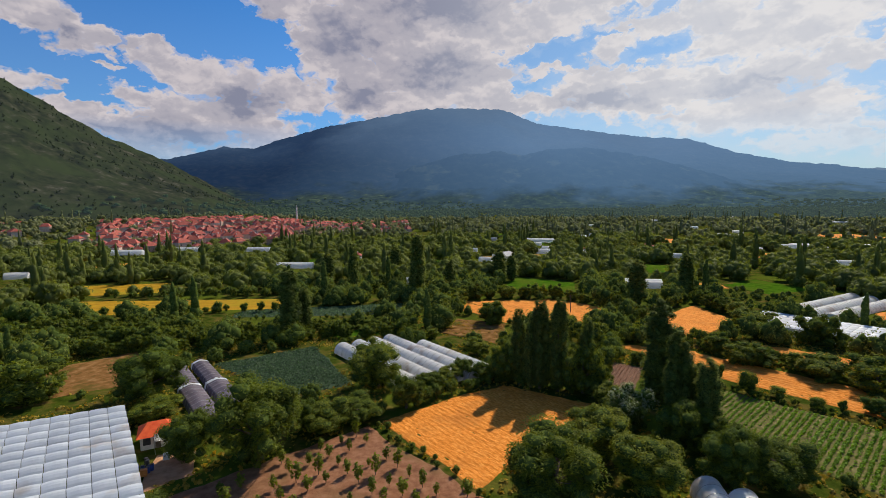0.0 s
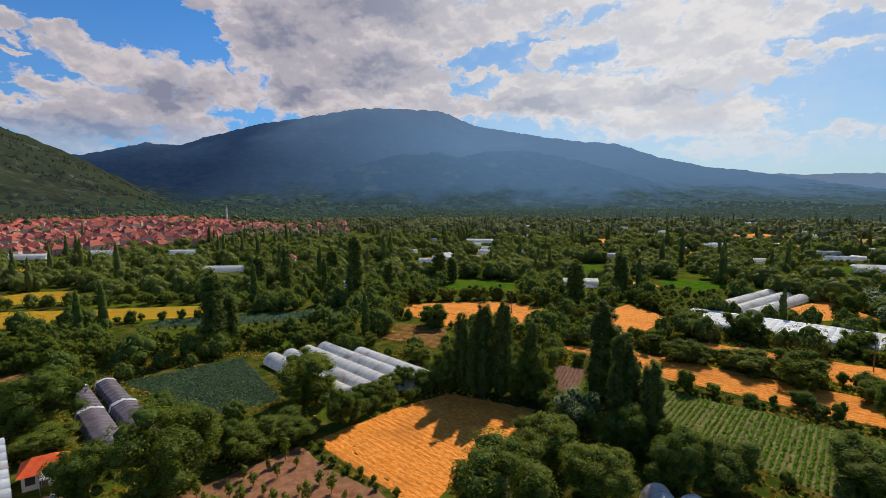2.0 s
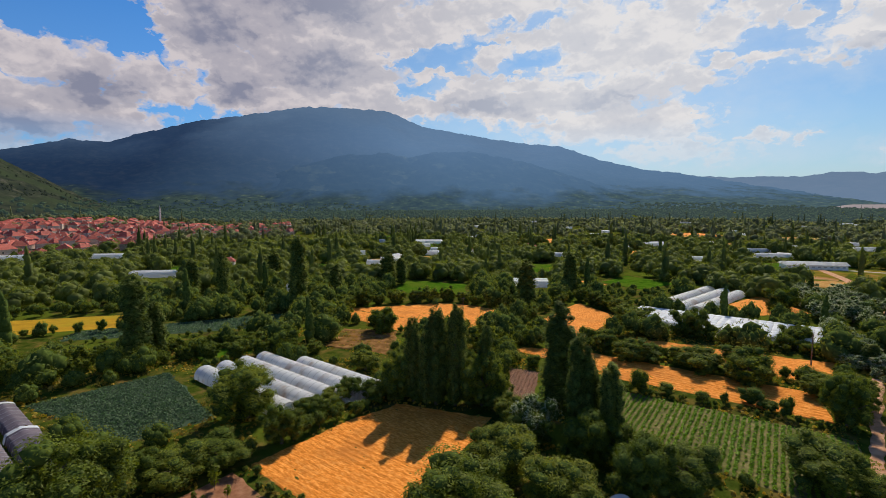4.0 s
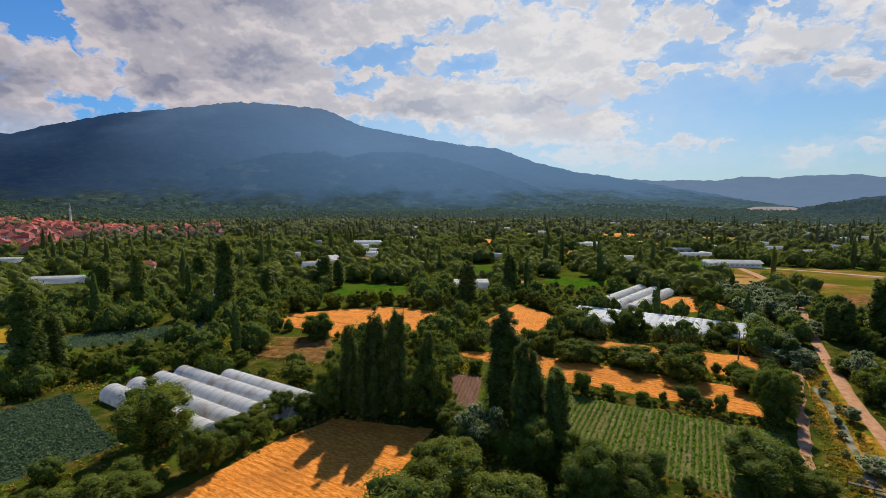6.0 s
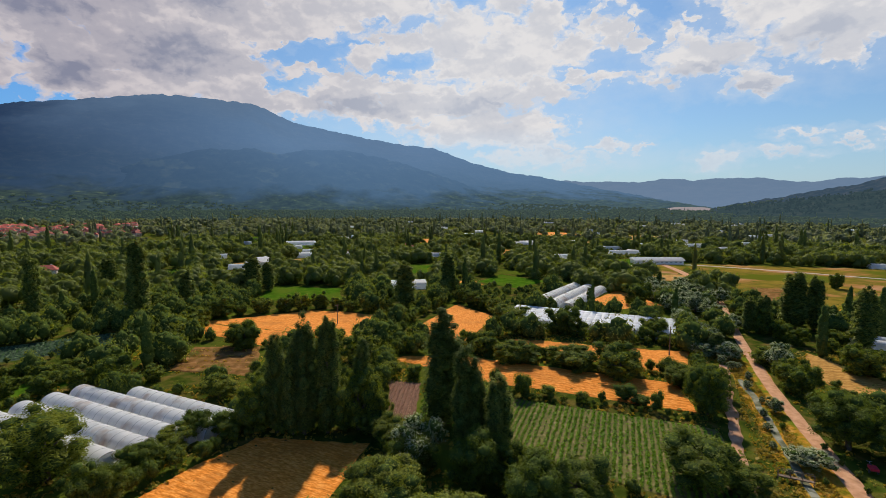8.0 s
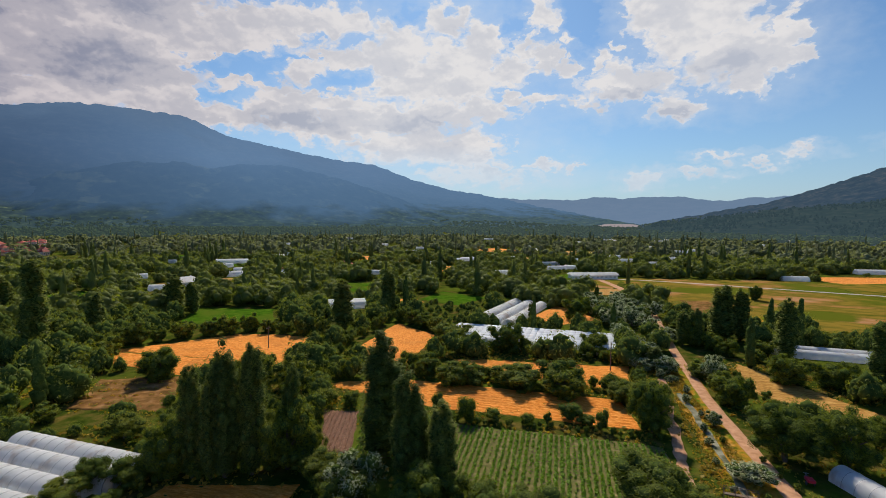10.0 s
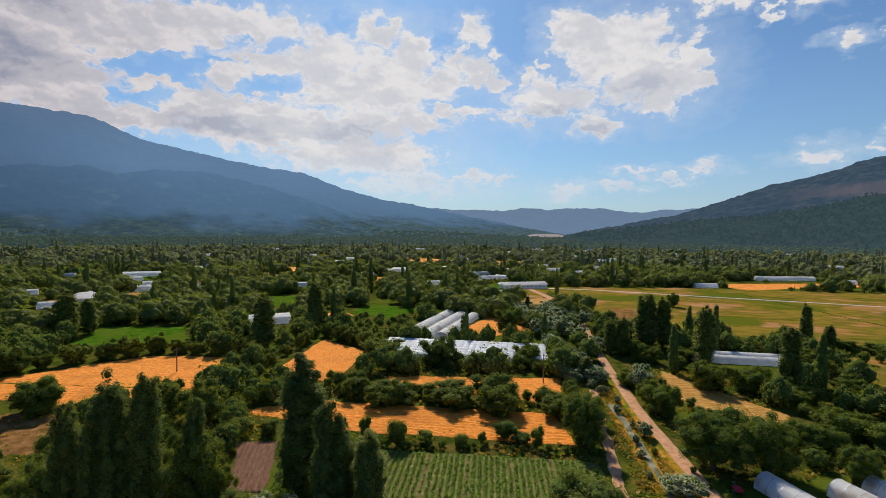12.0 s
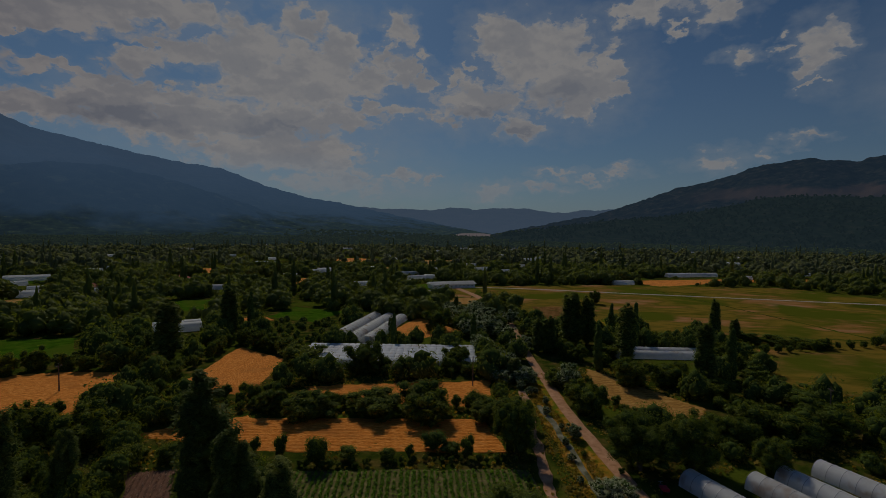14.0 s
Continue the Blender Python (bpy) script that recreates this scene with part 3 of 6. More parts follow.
M_PINES = hazed_material("dark_hazy_pine_spur", ((0.4, (0.01, 0.018, 0.01)), (0.52, (0.024, 0.036, 0.02)), (0.66, (0.06, 0.058, 0.038))), (0.056, 0.096, 0.12), 0.56, 0.04, 12.0)


# ---- mesh helpers ----
def fast_mesh(name, verts, faces, mat, smooth=False, inner=None):
    """A mesh from arrays: verts (n, 3) and faces (m, 3) or (m, 4)."""
    verts, faces = np.asarray(verts, np.float32), np.asarray(faces, np.int32)
    me = bpy.data.meshes.new(name)
    k = faces.shape[1]
    me.vertices.add(len(verts))
    me.vertices.foreach_set("co", verts.ravel())
    me.loops.add(faces.size)
    me.loops.foreach_set("vertex_index", faces.ravel())
    me.polygons.add(len(faces))
    me.polygons.foreach_set("loop_start", np.arange(len(faces), dtype=np.int32) * k)
    me.update(calc_edges=True)
    me.materials.append(mat)
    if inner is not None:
        # heart faces take the second material: crown shade put into a darker green
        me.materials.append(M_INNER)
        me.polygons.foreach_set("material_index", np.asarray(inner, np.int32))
    me.validate()
    if smooth:
        me.shade_smooth()
    return me


def put(name, me, parent=None, label="", m=None):
    ob = new(name, me)
    if parent is not None:
        ob.parent = parent
    if m is not None:
        ob.matrix_basis = m
    return tagged(ob, label) if label else ob


def part(name, bm, mat, parent, label="", smooth=False):
    """Links a bmesh as one mesh object under a thing or part."""
    me = bpy.data.meshes.new(name)
    bm.to_mesh(me)
    bm.free()
    me.materials.append(mat)
    if smooth:
        me.shade_smooth()
    return put(name, me, parent, label)


def box(bm, cx, cy, cz, sx, sy, sz, turn=0.0, bevel=0.0):
    r = bmesh.ops.create_cube(bm, size=1, matrix=pose(cx, cy, cz, 0, 0, turn) @ Matrix.Diagonal((sx, sy, sz, 1)))
    if bevel:
        edges = list({e for v in r["verts"] for e in v.link_edges})
        bmesh.ops.bevel(bm, geom=edges, offset=bevel, segments=1, affect="EDGES")
    return bm


def tube(bm, a, b, ra, rb, sides=7):
    a, b = Vector(a), Vector(b)
    q = (b - a).to_track_quat("Z", "Y").to_matrix().to_4x4()
    bmesh.ops.create_cone(bm, cap_ends=True, segments=sides, radius1=ra, radius2=rb, depth=(b - a).length, matrix=Matrix.Translation((a + b) / 2) @ q)
    return bm


def thing(name, x, y, z, turn=0.0, label="", category="", group="", kind=""):
    ob = new(name)
    ob.empty_display_size = 0.5
    ob.matrix_basis = pose(x, y, z, 0, 0, turn)
    return tagged(ob, label, category, group, kind)


def smooth01(x, a, b):
    t = np.clip((np.asarray(x, float) - a) / (b - a), 0, 1)
    return t * t * (3 - 2 * t)


def fbm(x, y, scale, octaves=5, seed=0):
    """Value noise on numpy arrays, about -1 to 1."""
    total, amp, norm = 0.0, 1.0, 0.0
    for o in range(octaves):
        u, v = np.asarray(x) / scale * 2**o + seed * 17.3, np.asarray(y) / scale * 2**o + seed * 9.1
        iu, iv = np.floor(u), np.floor(v)
        fu, fv = u - iu, v - iv
        fu, fv = fu * fu * (3 - 2 * fu), fv * fv * (3 - 2 * fv)

        def h(a, b):
            s = np.sin(a * 127.1 + b * 311.7 + o * 74.7 + seed) * 43758.5453
            return 2 * (s - np.floor(s)) - 1

        n = (h(iu, iv) * (1 - fu) + h(iu + 1, iv) * fu) * (1 - fv) + (h(iu, iv + 1) * (1 - fu) + h(iu + 1, iv + 1) * fu) * fv
        total, norm, amp = total + amp * n, norm + amp, amp * 0.55
    return total / norm


def ground_z(x, y):
    """The plain is flat; towards the village under the western hill it rises."""
    x, y = np.asarray(x, float), np.asarray(y, float)
    r, az = np.hypot(x, y), np.degrees(np.arctan2(x, y))
    return 15 * smooth01(-az, 8, 24) * smooth01(r, 430, 950)


KEEP_CLEAR = []


def clear(*corners):
    KEEP_CLEAR.append(np.array(corners, float))


def in_poly(poly, x, y):
    inside = np.zeros(np.shape(x), bool)
    n = len(poly)
    for i in range(n):
        (x0, y0), (x1, y1) = poly[i], poly[(i + 1) % n]
        cross = ((y0 > y) != (y1 > y)) & (x < (x1 - x0) * (y - y0) / (y1 - y0 + 1e-9) + x0)
        inside ^= cross
    return inside


def is_free(x, y, margin=0.0):
    ok = np.ones(np.shape(x), bool)
    for p in KEEP_CLEAR:
        c = p.mean(0)
        d = p - c
        q = c + d * (1 + margin / np.maximum(np.linalg.norm(d, axis=1, keepdims=True), 1))
        ok &= ~in_poly(q, x, y)
    return ok


# ---- ground, hills ----
def build_ground():
    rings = np.r_[0, np.geomspace(25, 4900, 90)]
    turns = np.radians(np.arange(0, 360, 2.0))
    rr, aa = np.meshgrid(rings, turns, indexing="ij")
    x, y = rr * np.sin(aa), rr * np.cos(aa)
    z = ground_z(x, y) + 1.2 * fbm(x, y, 300, 3) * smooth01(rr, 420, 900)
    v = np.stack([x, y, z], -1).reshape(-1, 3)
    n = len(turns)
    i, j = np.meshgrid(np.arange(len(rings) - 1), np.arange(n), indexing="ij")
    f = np.stack([i * n + j, (i + 1) * n + j, (i + 1) * n + (j + 1) % n, i * n + (j + 1) % n], -1).reshape(-1, 4)
    ob = put("ground", fast_mesh("ground", v, f[:, ::-1], M_GROUND, True))
    tagged(ob, "flat valley floor of rough green and dry grass", "ground", kind="structure")


def slope(name, label, mat, az, crest_el, r_foot, r_crest, foot_z, gully, seed, power=1.4, az_pad=0.0, n_az=260, n_r=60, rough=1.0, bumps=7.0):
    """A hillside up to a skyline fitted to the camera's view; degrees from its start."""
    a = np.linspace(az[0], az[-1], n_az)
    crest = np.interp(a, az, crest_el)
    rf, rc = (np.interp(a, az, r) if np.ndim(r) else np.full(n_az, float(r)) for r in (r_foot, r_crest))
    s = np.linspace(0, 1.5, n_r)
    A, S = np.meshgrid(a, s, indexing="ij")
    R = rf[:, None] + (rc - rf)[:, None] * S
    X, Y = R * np.sin(np.radians(A)), R * np.cos(np.radians(A))
    H = 39 + rc * np.tan(np.radians(crest))
    up = np.where(S <= 1, S**power, 1 - 0.7 * (S - 1))
    Z = foot_z + (H[:, None] - foot_z) * up
    mid = np.clip(S * (1.0 - S), 0, 1) * 4
    Z += (H[:, None] * gully) * mid * (fbm(X, Y, (r_crest if np.ndim(r_crest) == 0 else r_crest[0]) * 0.22, 6, seed) - 0.25 * np.abs(fbm(X, Y, 180, 4, seed + 3)))
    Z += H[:, None] * 0.014 * rough * fbm(X, Y, 120, 4, seed + 5) * smooth01(S, 0.3, 1)
    Z += bumps * fbm(X, Y, 38, 3, seed + 8) * smooth01(S, 0.05, 0.5)
    v = np.stack([X, Y, Z], -1).reshape(-1, 3)
    i, j = np.meshgrid(np.arange(n_az - 1), np.arange(n_r - 1), indexing="ij")
    f = np.stack([i * n_r + j, (i + 1) * n_r + j, (i + 1) * n_r + j + 1, i * n_r + j + 1], -1).reshape(-1, 4)
    tagged(put(name, fast_mesh(name, v, f, mat, True)), label, "mountain", kind="structure")
    return a, rf, rc, s, Z


def on_slope(hill, x, y):
    """Height of a slope at places on it."""
    a, rf, rc, s, Z = hill
    az, r = np.degrees(np.arctan2(x, y)), np.hypot(x, y)
    i = np.clip((az - a[0]) / (a[-1] - a[0]) * (len(a) - 1), 0, len(a) - 2)
    k = i.astype(int)
    t = np.clip((r - rf[k]) / (rc[k] - rf[k]) / s[-1] * (len(s) - 1), 0, len(s) - 2)
    j = t.astype(int)
    fi, fj = i - k, t - j
    return (Z[k, j] * (1 - fi) + Z[k + 1, j] * fi) * (1 - fj) + (Z[k, j + 1] * (1 - fi) + Z[k + 1, j + 1] * fi) * fj


build_ground()
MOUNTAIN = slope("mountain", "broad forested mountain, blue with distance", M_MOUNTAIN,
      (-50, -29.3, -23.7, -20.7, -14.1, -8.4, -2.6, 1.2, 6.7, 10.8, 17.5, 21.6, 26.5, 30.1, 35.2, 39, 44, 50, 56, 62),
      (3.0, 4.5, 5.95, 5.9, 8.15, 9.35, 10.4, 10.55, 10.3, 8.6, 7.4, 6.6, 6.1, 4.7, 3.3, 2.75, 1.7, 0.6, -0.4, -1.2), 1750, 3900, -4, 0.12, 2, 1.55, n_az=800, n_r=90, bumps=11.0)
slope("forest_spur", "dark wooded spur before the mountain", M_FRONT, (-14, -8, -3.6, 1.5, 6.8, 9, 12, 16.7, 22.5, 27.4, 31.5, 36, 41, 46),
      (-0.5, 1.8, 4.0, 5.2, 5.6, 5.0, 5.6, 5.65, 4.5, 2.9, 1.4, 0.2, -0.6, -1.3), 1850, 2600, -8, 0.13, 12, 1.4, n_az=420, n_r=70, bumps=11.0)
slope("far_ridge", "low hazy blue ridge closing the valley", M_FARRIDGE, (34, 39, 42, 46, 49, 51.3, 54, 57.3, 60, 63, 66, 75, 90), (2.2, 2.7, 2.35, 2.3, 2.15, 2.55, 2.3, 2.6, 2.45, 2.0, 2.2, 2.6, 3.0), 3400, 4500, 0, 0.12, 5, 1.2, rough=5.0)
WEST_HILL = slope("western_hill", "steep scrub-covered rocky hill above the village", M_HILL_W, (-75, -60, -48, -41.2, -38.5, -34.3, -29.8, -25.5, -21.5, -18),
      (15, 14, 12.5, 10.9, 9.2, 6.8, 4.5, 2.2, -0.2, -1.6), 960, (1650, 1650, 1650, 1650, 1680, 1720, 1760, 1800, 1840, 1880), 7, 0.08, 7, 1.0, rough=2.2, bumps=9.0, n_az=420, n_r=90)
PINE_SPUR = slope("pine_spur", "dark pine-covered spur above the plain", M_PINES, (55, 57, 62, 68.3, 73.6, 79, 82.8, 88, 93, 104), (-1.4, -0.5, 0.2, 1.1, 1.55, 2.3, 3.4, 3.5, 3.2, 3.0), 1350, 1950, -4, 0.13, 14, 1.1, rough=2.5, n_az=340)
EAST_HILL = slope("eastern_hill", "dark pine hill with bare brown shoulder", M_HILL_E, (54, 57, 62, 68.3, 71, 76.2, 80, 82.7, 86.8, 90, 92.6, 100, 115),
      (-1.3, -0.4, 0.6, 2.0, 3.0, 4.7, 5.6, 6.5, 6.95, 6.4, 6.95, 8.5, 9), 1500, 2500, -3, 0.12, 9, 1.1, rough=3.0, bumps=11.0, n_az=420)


def build_dam():
    """The pale earth dam at the valley's head."""
    bm = bmesh.new()
    a0, a1, r = 50.6, 57.2, 2350
    rows = []
    for k in range(13):
        a = math.radians(a0 + (a1 - a0) * k / 12)
        top = 20 * min(1, 3.5 * min(k, 12 - k) / 12)
        rows.append([bm.verts.new((rr * math.sin(a), rr * math.cos(a), z)) for rr, z in ((r, -3), (r + 40, top), (r + 52, top), (r + 90, -3))])
    for u, v in zip(rows[:-1], rows[1:]):
        for j in range(3):
            bm.faces.new((u[j], v[j], v[j + 1], u[j + 1]))
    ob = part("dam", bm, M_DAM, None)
    tagged(ob, "pale earth dam far up the valley", "dam", kind="structure")


build_dam()


# ---- fields ----
def field(label, corners, mat, z=0.06, rows=None, nu=40, nv=40, rough=0.05, name="field"):
    """A worked plot on four corners; rows: way of the furrows, spacing and height."""
    c = np.array(corners, float)
    u, v = np.meshgrid(np.linspace(0, 1, nu), np.linspace(0, 1, nv), indexing="ij")
    p = (c[0] * ((1 - u) * (1 - v))[..., None] + c[1] * (u * (1 - v))[..., None] + c[2] * (u * v)[..., None] + c[3] * ((1 - u) * v)[..., None])
    edge = np.minimum(np.minimum(u, 1 - u), np.minimum(v, 1 - v))
    wob = np.stack([fbm(p[..., 0], p[..., 1], 6, 3, 4), fbm(p[..., 0], p[..., 1], 6, 3, 8)], -1)
    p = p + wob * 0.9
    Z = z + rough * fbm(p[..., 0], p[..., 1], 1.6, 4, 6) + ground_z(p[..., 0], p[..., 1])
    if rows:
        (wx, wy), gap, high = rows
        ln = math.hypot(wx, wy)
        d = (p[..., 0] * wy - p[..., 1] * wx) / ln
        Z += high * (0.5 + 0.5 * np.cos(2 * np.pi * d / gap))
    Z = np.where(edge <= 1e-6, -0.1, Z)
    verts = np.concatenate([p, Z[..., None]], -1).reshape(-1, 3)
    i, j = np.meshgrid(np.arange(nu - 1), np.arange(nv - 1), indexing="ij")
    f = np.stack([i * nv + j, (i + 1) * nv + j, (i + 1) * nv + j + 1, i * nv + j + 1], -1).reshape(-1, 4)
    if np.cross(c[1] - c[0], c[3] - c[0]) < 0:
        f = f[:, ::-1]
    KEEP_CLEAR.append(c)
    return tagged(put(name, fast_mesh(name, verts, f, mat, True)), label, "field", kind="structure")


def strip(name, label, line, width, mat, z=0.05, category="road", crown=0.06, profile=None):
    """A ribbon along a line, with a cross profile (offsets from -1 to 1, heights)."""
    pts = [Vector((*p, 0)) for p in line]
    dense = []
    for k in range(len(pts) - 1):
        p0, p1, p2, p3 = pts[max(k - 1, 0)], pts[k], pts[k + 1], pts[min(k + 2, len(pts) - 1)]
        n = max(4, int((p2 - p1).length / 1.5))
        for s in range(n):
            t = s / n
            dense.append(0.5 * (2 * p1 + (p2 - p0) * t + (2 * p0 - 5 * p1 + 4 * p2 - p3) * t * t + (3 * p1 - p0 - 3 * p2 + p3) * t**3))
    dense.append(pts[-1])
    prof = profile or ((-1, -0.1), (-0.95, 0.0), (-0.55, -0.02), (-0.25, crown), (0.25, crown), (0.55, -0.02), (0.95, 0.0), (1, -0.1))
    v, f, k = [], [], len(prof)
    for i, p in enumerate(dense):
        way = (dense[min(i + 1, len(dense) - 1)] - dense[max(i - 1, 0)]).normalized()
        side = Vector((way.y, -way.x, 0))
        w = width / 2 * (1 + (0.5 if width < 2 else 0.12) * noise.noise(p * (0.35 if width < 2 else 0.15)))
        for o, h in prof:
            q = p + side * (o * w + (0.5 if width < 2 else 0.0) * noise.noise(p * 0.12) + 0.12 * noise.noise(p * 0.3 + Vector((o, 0, 0))))
            v.append((q.x, q.y, z + h + 0.03 * noise.noise(q * 0.6)))
    for i in range(len(dense) - 1):
        for j in range(k - 1):
            f.append((i * k + j, i * k + j + 1, (i + 1) * k + j + 1, (i + 1) * k + j))
    for i in range(len(dense) - 1):
        a, b = dense[i], dense[i + 1]
        way = (b - a).normalized()
        sd = Vector((way.y, -way.x, 0)) * width * 0.6
        KEEP_CLEAR.append(np.array([(a - sd)[:2], (a + sd)[:2], (b + sd)[:2], (b - sd)[:2]]))
    return tagged(put(name, fast_mesh(name, v, np.array(f)[:, ::-1], mat, True)), label, category, kind="structure")


ROW_A = (0.74, 0.67)
field("freshly cut orange straw stubble field", ((-12, 86), (12.5, 103), (29, 92), (4.5, 64)), M_STUBBLE, rows=((0.61, -0.79), 1.1, 0.09), nu=150, nv=150, rough=0.14)
field("reddish bare soil orchard plot", ((-40, 62), (-14, 84.5), (6, 62), (-18, 42)), M_SOIL, nu=70, nv=60, rough=0.1)
field("bare sandy yard beside the hut", ((-46.5, 75), (-41, 77), (-37, 69), (-43, 64)), M_ROAD, z=0.08, nu=20, nv=20)
field("dark soil under rows of blue-green cabbages", ((-58, 119), (-36, 133.5), (-20, 104), (-33, 97)), M_KITCHEN, z=0.04, nu=50, nv=50)
field("soil under rows of green bean plants", ((58.5, 98.5), (83.5, 70), (64, 52), (44, 84)), M_TAN, z=0.04, rows=(ROW_A, 0.95, 0.04), nu=60, nv=60)
field("small ploughed plot with brown furrows", ((41.8, 116.6), (47.3, 112.0), (38.2, 97.2), (33.6, 100.8)), M_FURROW, rows=((0.53, 0.85), 0.85, 0.16), nu=90, nv=90)
clear((36, 98), (49, 111), (54, 103), (42, 90))
clear((-78, 157), (-24, 159), (-24, 172), (-78, 168))
field("yellow-green grass strip behind the tunnels", ((-36, 146), (-24, 152), (-17, 147), (-30, 140)), M_LAWN, z=0.05)
field("long strip of orange straw stubble", ((47, 131.5), (66, 124.5), (64, 108), (51, 122)), M_STUBBLE, rows=((0.64, -0.77), 1.3, 0.14), nu=60, nv=60, rough=0.14)
field("long strip of orange straw stubble beside bean field", ((63.5, 125), (96, 87.5), (86, 75.5), (58, 109)), M_STUBBLE, rows=((0.64, -0.77), 1.3, 0.14), nu=110, nv=60, rough=0.14)
field("narrow orange stubble plot under the greenhouse", ((84, 132), (118.5, 100.5), (102, 89.5), (82, 118)), M_STUBBLE, rows=((0.64, -0.77), 1.4, 0.15), nu=70, nv=40, rough=0.14)
field("wedge of orange straw stubble between hedges", ((62, 153), (94, 180), (95, 157), (72, 135)), M_STUBBLE_CROSS, rows=((0.7, 0.72), 1.4, 0.1), nu=60, nv=50, rough=0.14)
field("wide orange straw stubble field", ((5, 193), (44, 193), (61, 176), (46, 150)), M_STUBBLE_LEVEL, rows=((0.8, -0.5), 1.4, 0.09), nu=60, nv=60, rough=0.14)
field("wide orange straw stubble field", ((5, 192.5), (46, 150.5), (20, 157), (7, 176)), M_STUBBLE_LEVEL, rows=((0.8, -0.5), 1.4, 0.09), nu=50, nv=40, rough=0.14)
field("small brown bare plot", ((-1, 145), (4.5, 163.5), (20.5, 156.5), (16, 133)), M_DRYPLOT, rows=((0.9, -0.43), 4.2, 0.2), nu=50, nv=40, rough=0.2)
field("bright green fodder plot", ((26, 222), (38, 254), (64, 232), (55, 202)), M_LAWN)
field("bright green fodder plot", ((128, 222), (152, 236), (160, 208), (134, 197)), M_LAWN)
field("pale orange stubble beside fodder plot", ((112, 229), (128, 224), (126, 212), (112, 216)), M_STUBBLE)
field("ripe yellow grain field", ((-225, 232), (-138, 247), (-123, 219), (-193, 206)), M_YELLOW)
field("ripe yellow grain field", ((-154, 201), (-63, 202), (-60, 183), (-148, 171)), M_YELLOW)
field("orange stubble plot", ((-220, 190), (-172, 180), (-160, 165), (-205, 165)), M_STUBBLE)
field("dark blue-green vegetable field", ((-76, 180), (-15, 190), (-14, 171), (-76, 168)), M_KITCHEN, z=0.05)
field("brown grassy plot", ((-98, 117), (-84, 131), (-66, 108), (-84, 97)), M_DRYPLOT)
field("light green grass plot", ((-165, 165), (-138, 164), (-130, 140), (-155, 138)), M_LAWN)
field("pale straw field beside dirt road", ((145.5, 87), (132, 54), (111, 51), (128.5, 77.5)), M_PALE, rows=((0.9, 0.45), 1.3, 0.14), nu=60, nv=50, rough=0.12)
field("orange stubble beside long tunnels", ((146, 163), (172, 175), (162, 142), (138, 146)), M_STUBBLE)
field("dry yellow-brown meadow", ((186, 118), (282, 226), (372, 150), (250, 20)), M_MEADOW, nu=90, nv=90, rough=0.1)
field("dry yellow-brown meadow", ((190, 56), (215, 74), (250, 20), (180, 10)), M_MEADOW, nu=50, nv=50, rough=0.1)
field("dry yellow field behind the roadside trees", ((199, 55), (222, 28), (170, 20), (157, 41)), M_MEADOW, z=0.16, nu=40, nv=40, rough=0.1)
field("dry yellow-brown meadow", ((250, 20.5), (370, 150), (430, 60), (380, -30)), M_MEADOW, nu=60, nv=60, rough=0.1)
field("bare pinkish soil patch in the meadow", ((204, 128), (232, 152), (242, 138), (212, 112)), M_DRYPLOT, z=0.24)
field("green damp grass patch in the meadow", ((190, 108), (206, 90), (226, 106), (210, 124)), M_VERGE, z=0.28)
field("dry yellow grass in front of barn", ((205, 215), (262, 240), (274, 214), (224, 186)), M_MEADOW)
field("orange stubble plot", ((132, 392), (186, 410), (178, 370), (150, 372)), M_STUBBLE)
field("orange stubble plot", ((395, 165), (470, 108), (455, 92), (372, 130)), M_STUBBLE)
field("orange stubble plot", ((460, 108), (540, 48), (520, 30), (452, 92)), M_STUBBLE)
field("orange stubble plot", ((400, 338), (430, 312), (410, 300), (385, 322)), M_STUBBLE)


def far_plots():
    """Small worked plots and grass clearings scattered over the wooded plain."""
    rnd = random.Random(41)
    looks = ((M_STUBBLE, "orange stubble plot among trees"), (M_LAWN, "green grass plot among trees"), (M_PALE, "pale straw plot among trees"), (M_LAWN, "green grass plot among trees"))
    done = []
    for _ in range(400):
        if len(done) >= 20:
            break
        az, r = math.radians(rnd.uniform(-40, 88)), rnd.uniform(255, 640)
        x, y = r * math.sin(az), r * math.cos(az)
        w, d, turn = rnd.uniform(10, 24) * (0.6 + r / 600), rnd.uniform(10, 22) * (0.6 + r / 700), rnd.uniform(0, 3.14)
        if math.degrees(az) < -15 and r > 420 or any(math.dist((x, y), c) < 60 for c in done) or any(in_poly(k, x, y) or np.linalg.norm(k.mean(0) - (x, y)) < 16 for k in KEEP_CLEAR):
            continue
        done.append((x, y))
        c, s = math.cos(turn), math.sin(turn)
        mat, text = rnd.choice(looks)
        field(text, [(x + a * w * c - b * d * s, y + a * w * s + b * d * c) for a, b in ((-1, -1), (1, -1), (1, 1), (-1, 1))], mat, z=0.1, nu=14, nv=14)


far_plots()
strip("dirt_road", "pale dirt road with two wheel tracks", ((70, 38), (86.5, 53.4), (96.9, 63.3), (111.5, 76.8), (134, 95.5), (146, 105.2), (165, 119.5), (190, 139.5), (225, 170)), 2.5, M_ROAD, z=0.16)
strip("dirt_track", "narrow dirt track beside the field", ((60, 48.5), (77.3, 62.4), (89.5, 71.3), (103.5, 81.2), (116, 90)), 1.8, M_ROAD, z=0.14)
strip("meadow_path", "pale straight path across the meadow", ((225, 232), (279, 217), (325, 121), (361, 38), (385, -20)), 2.6, M_PATH, z=0.16)
strip("barn_drive", "short pale drive to the barn", ((268, 228), (245, 196), (228, 176)), 4.0, M_ROAD, z=0.2)
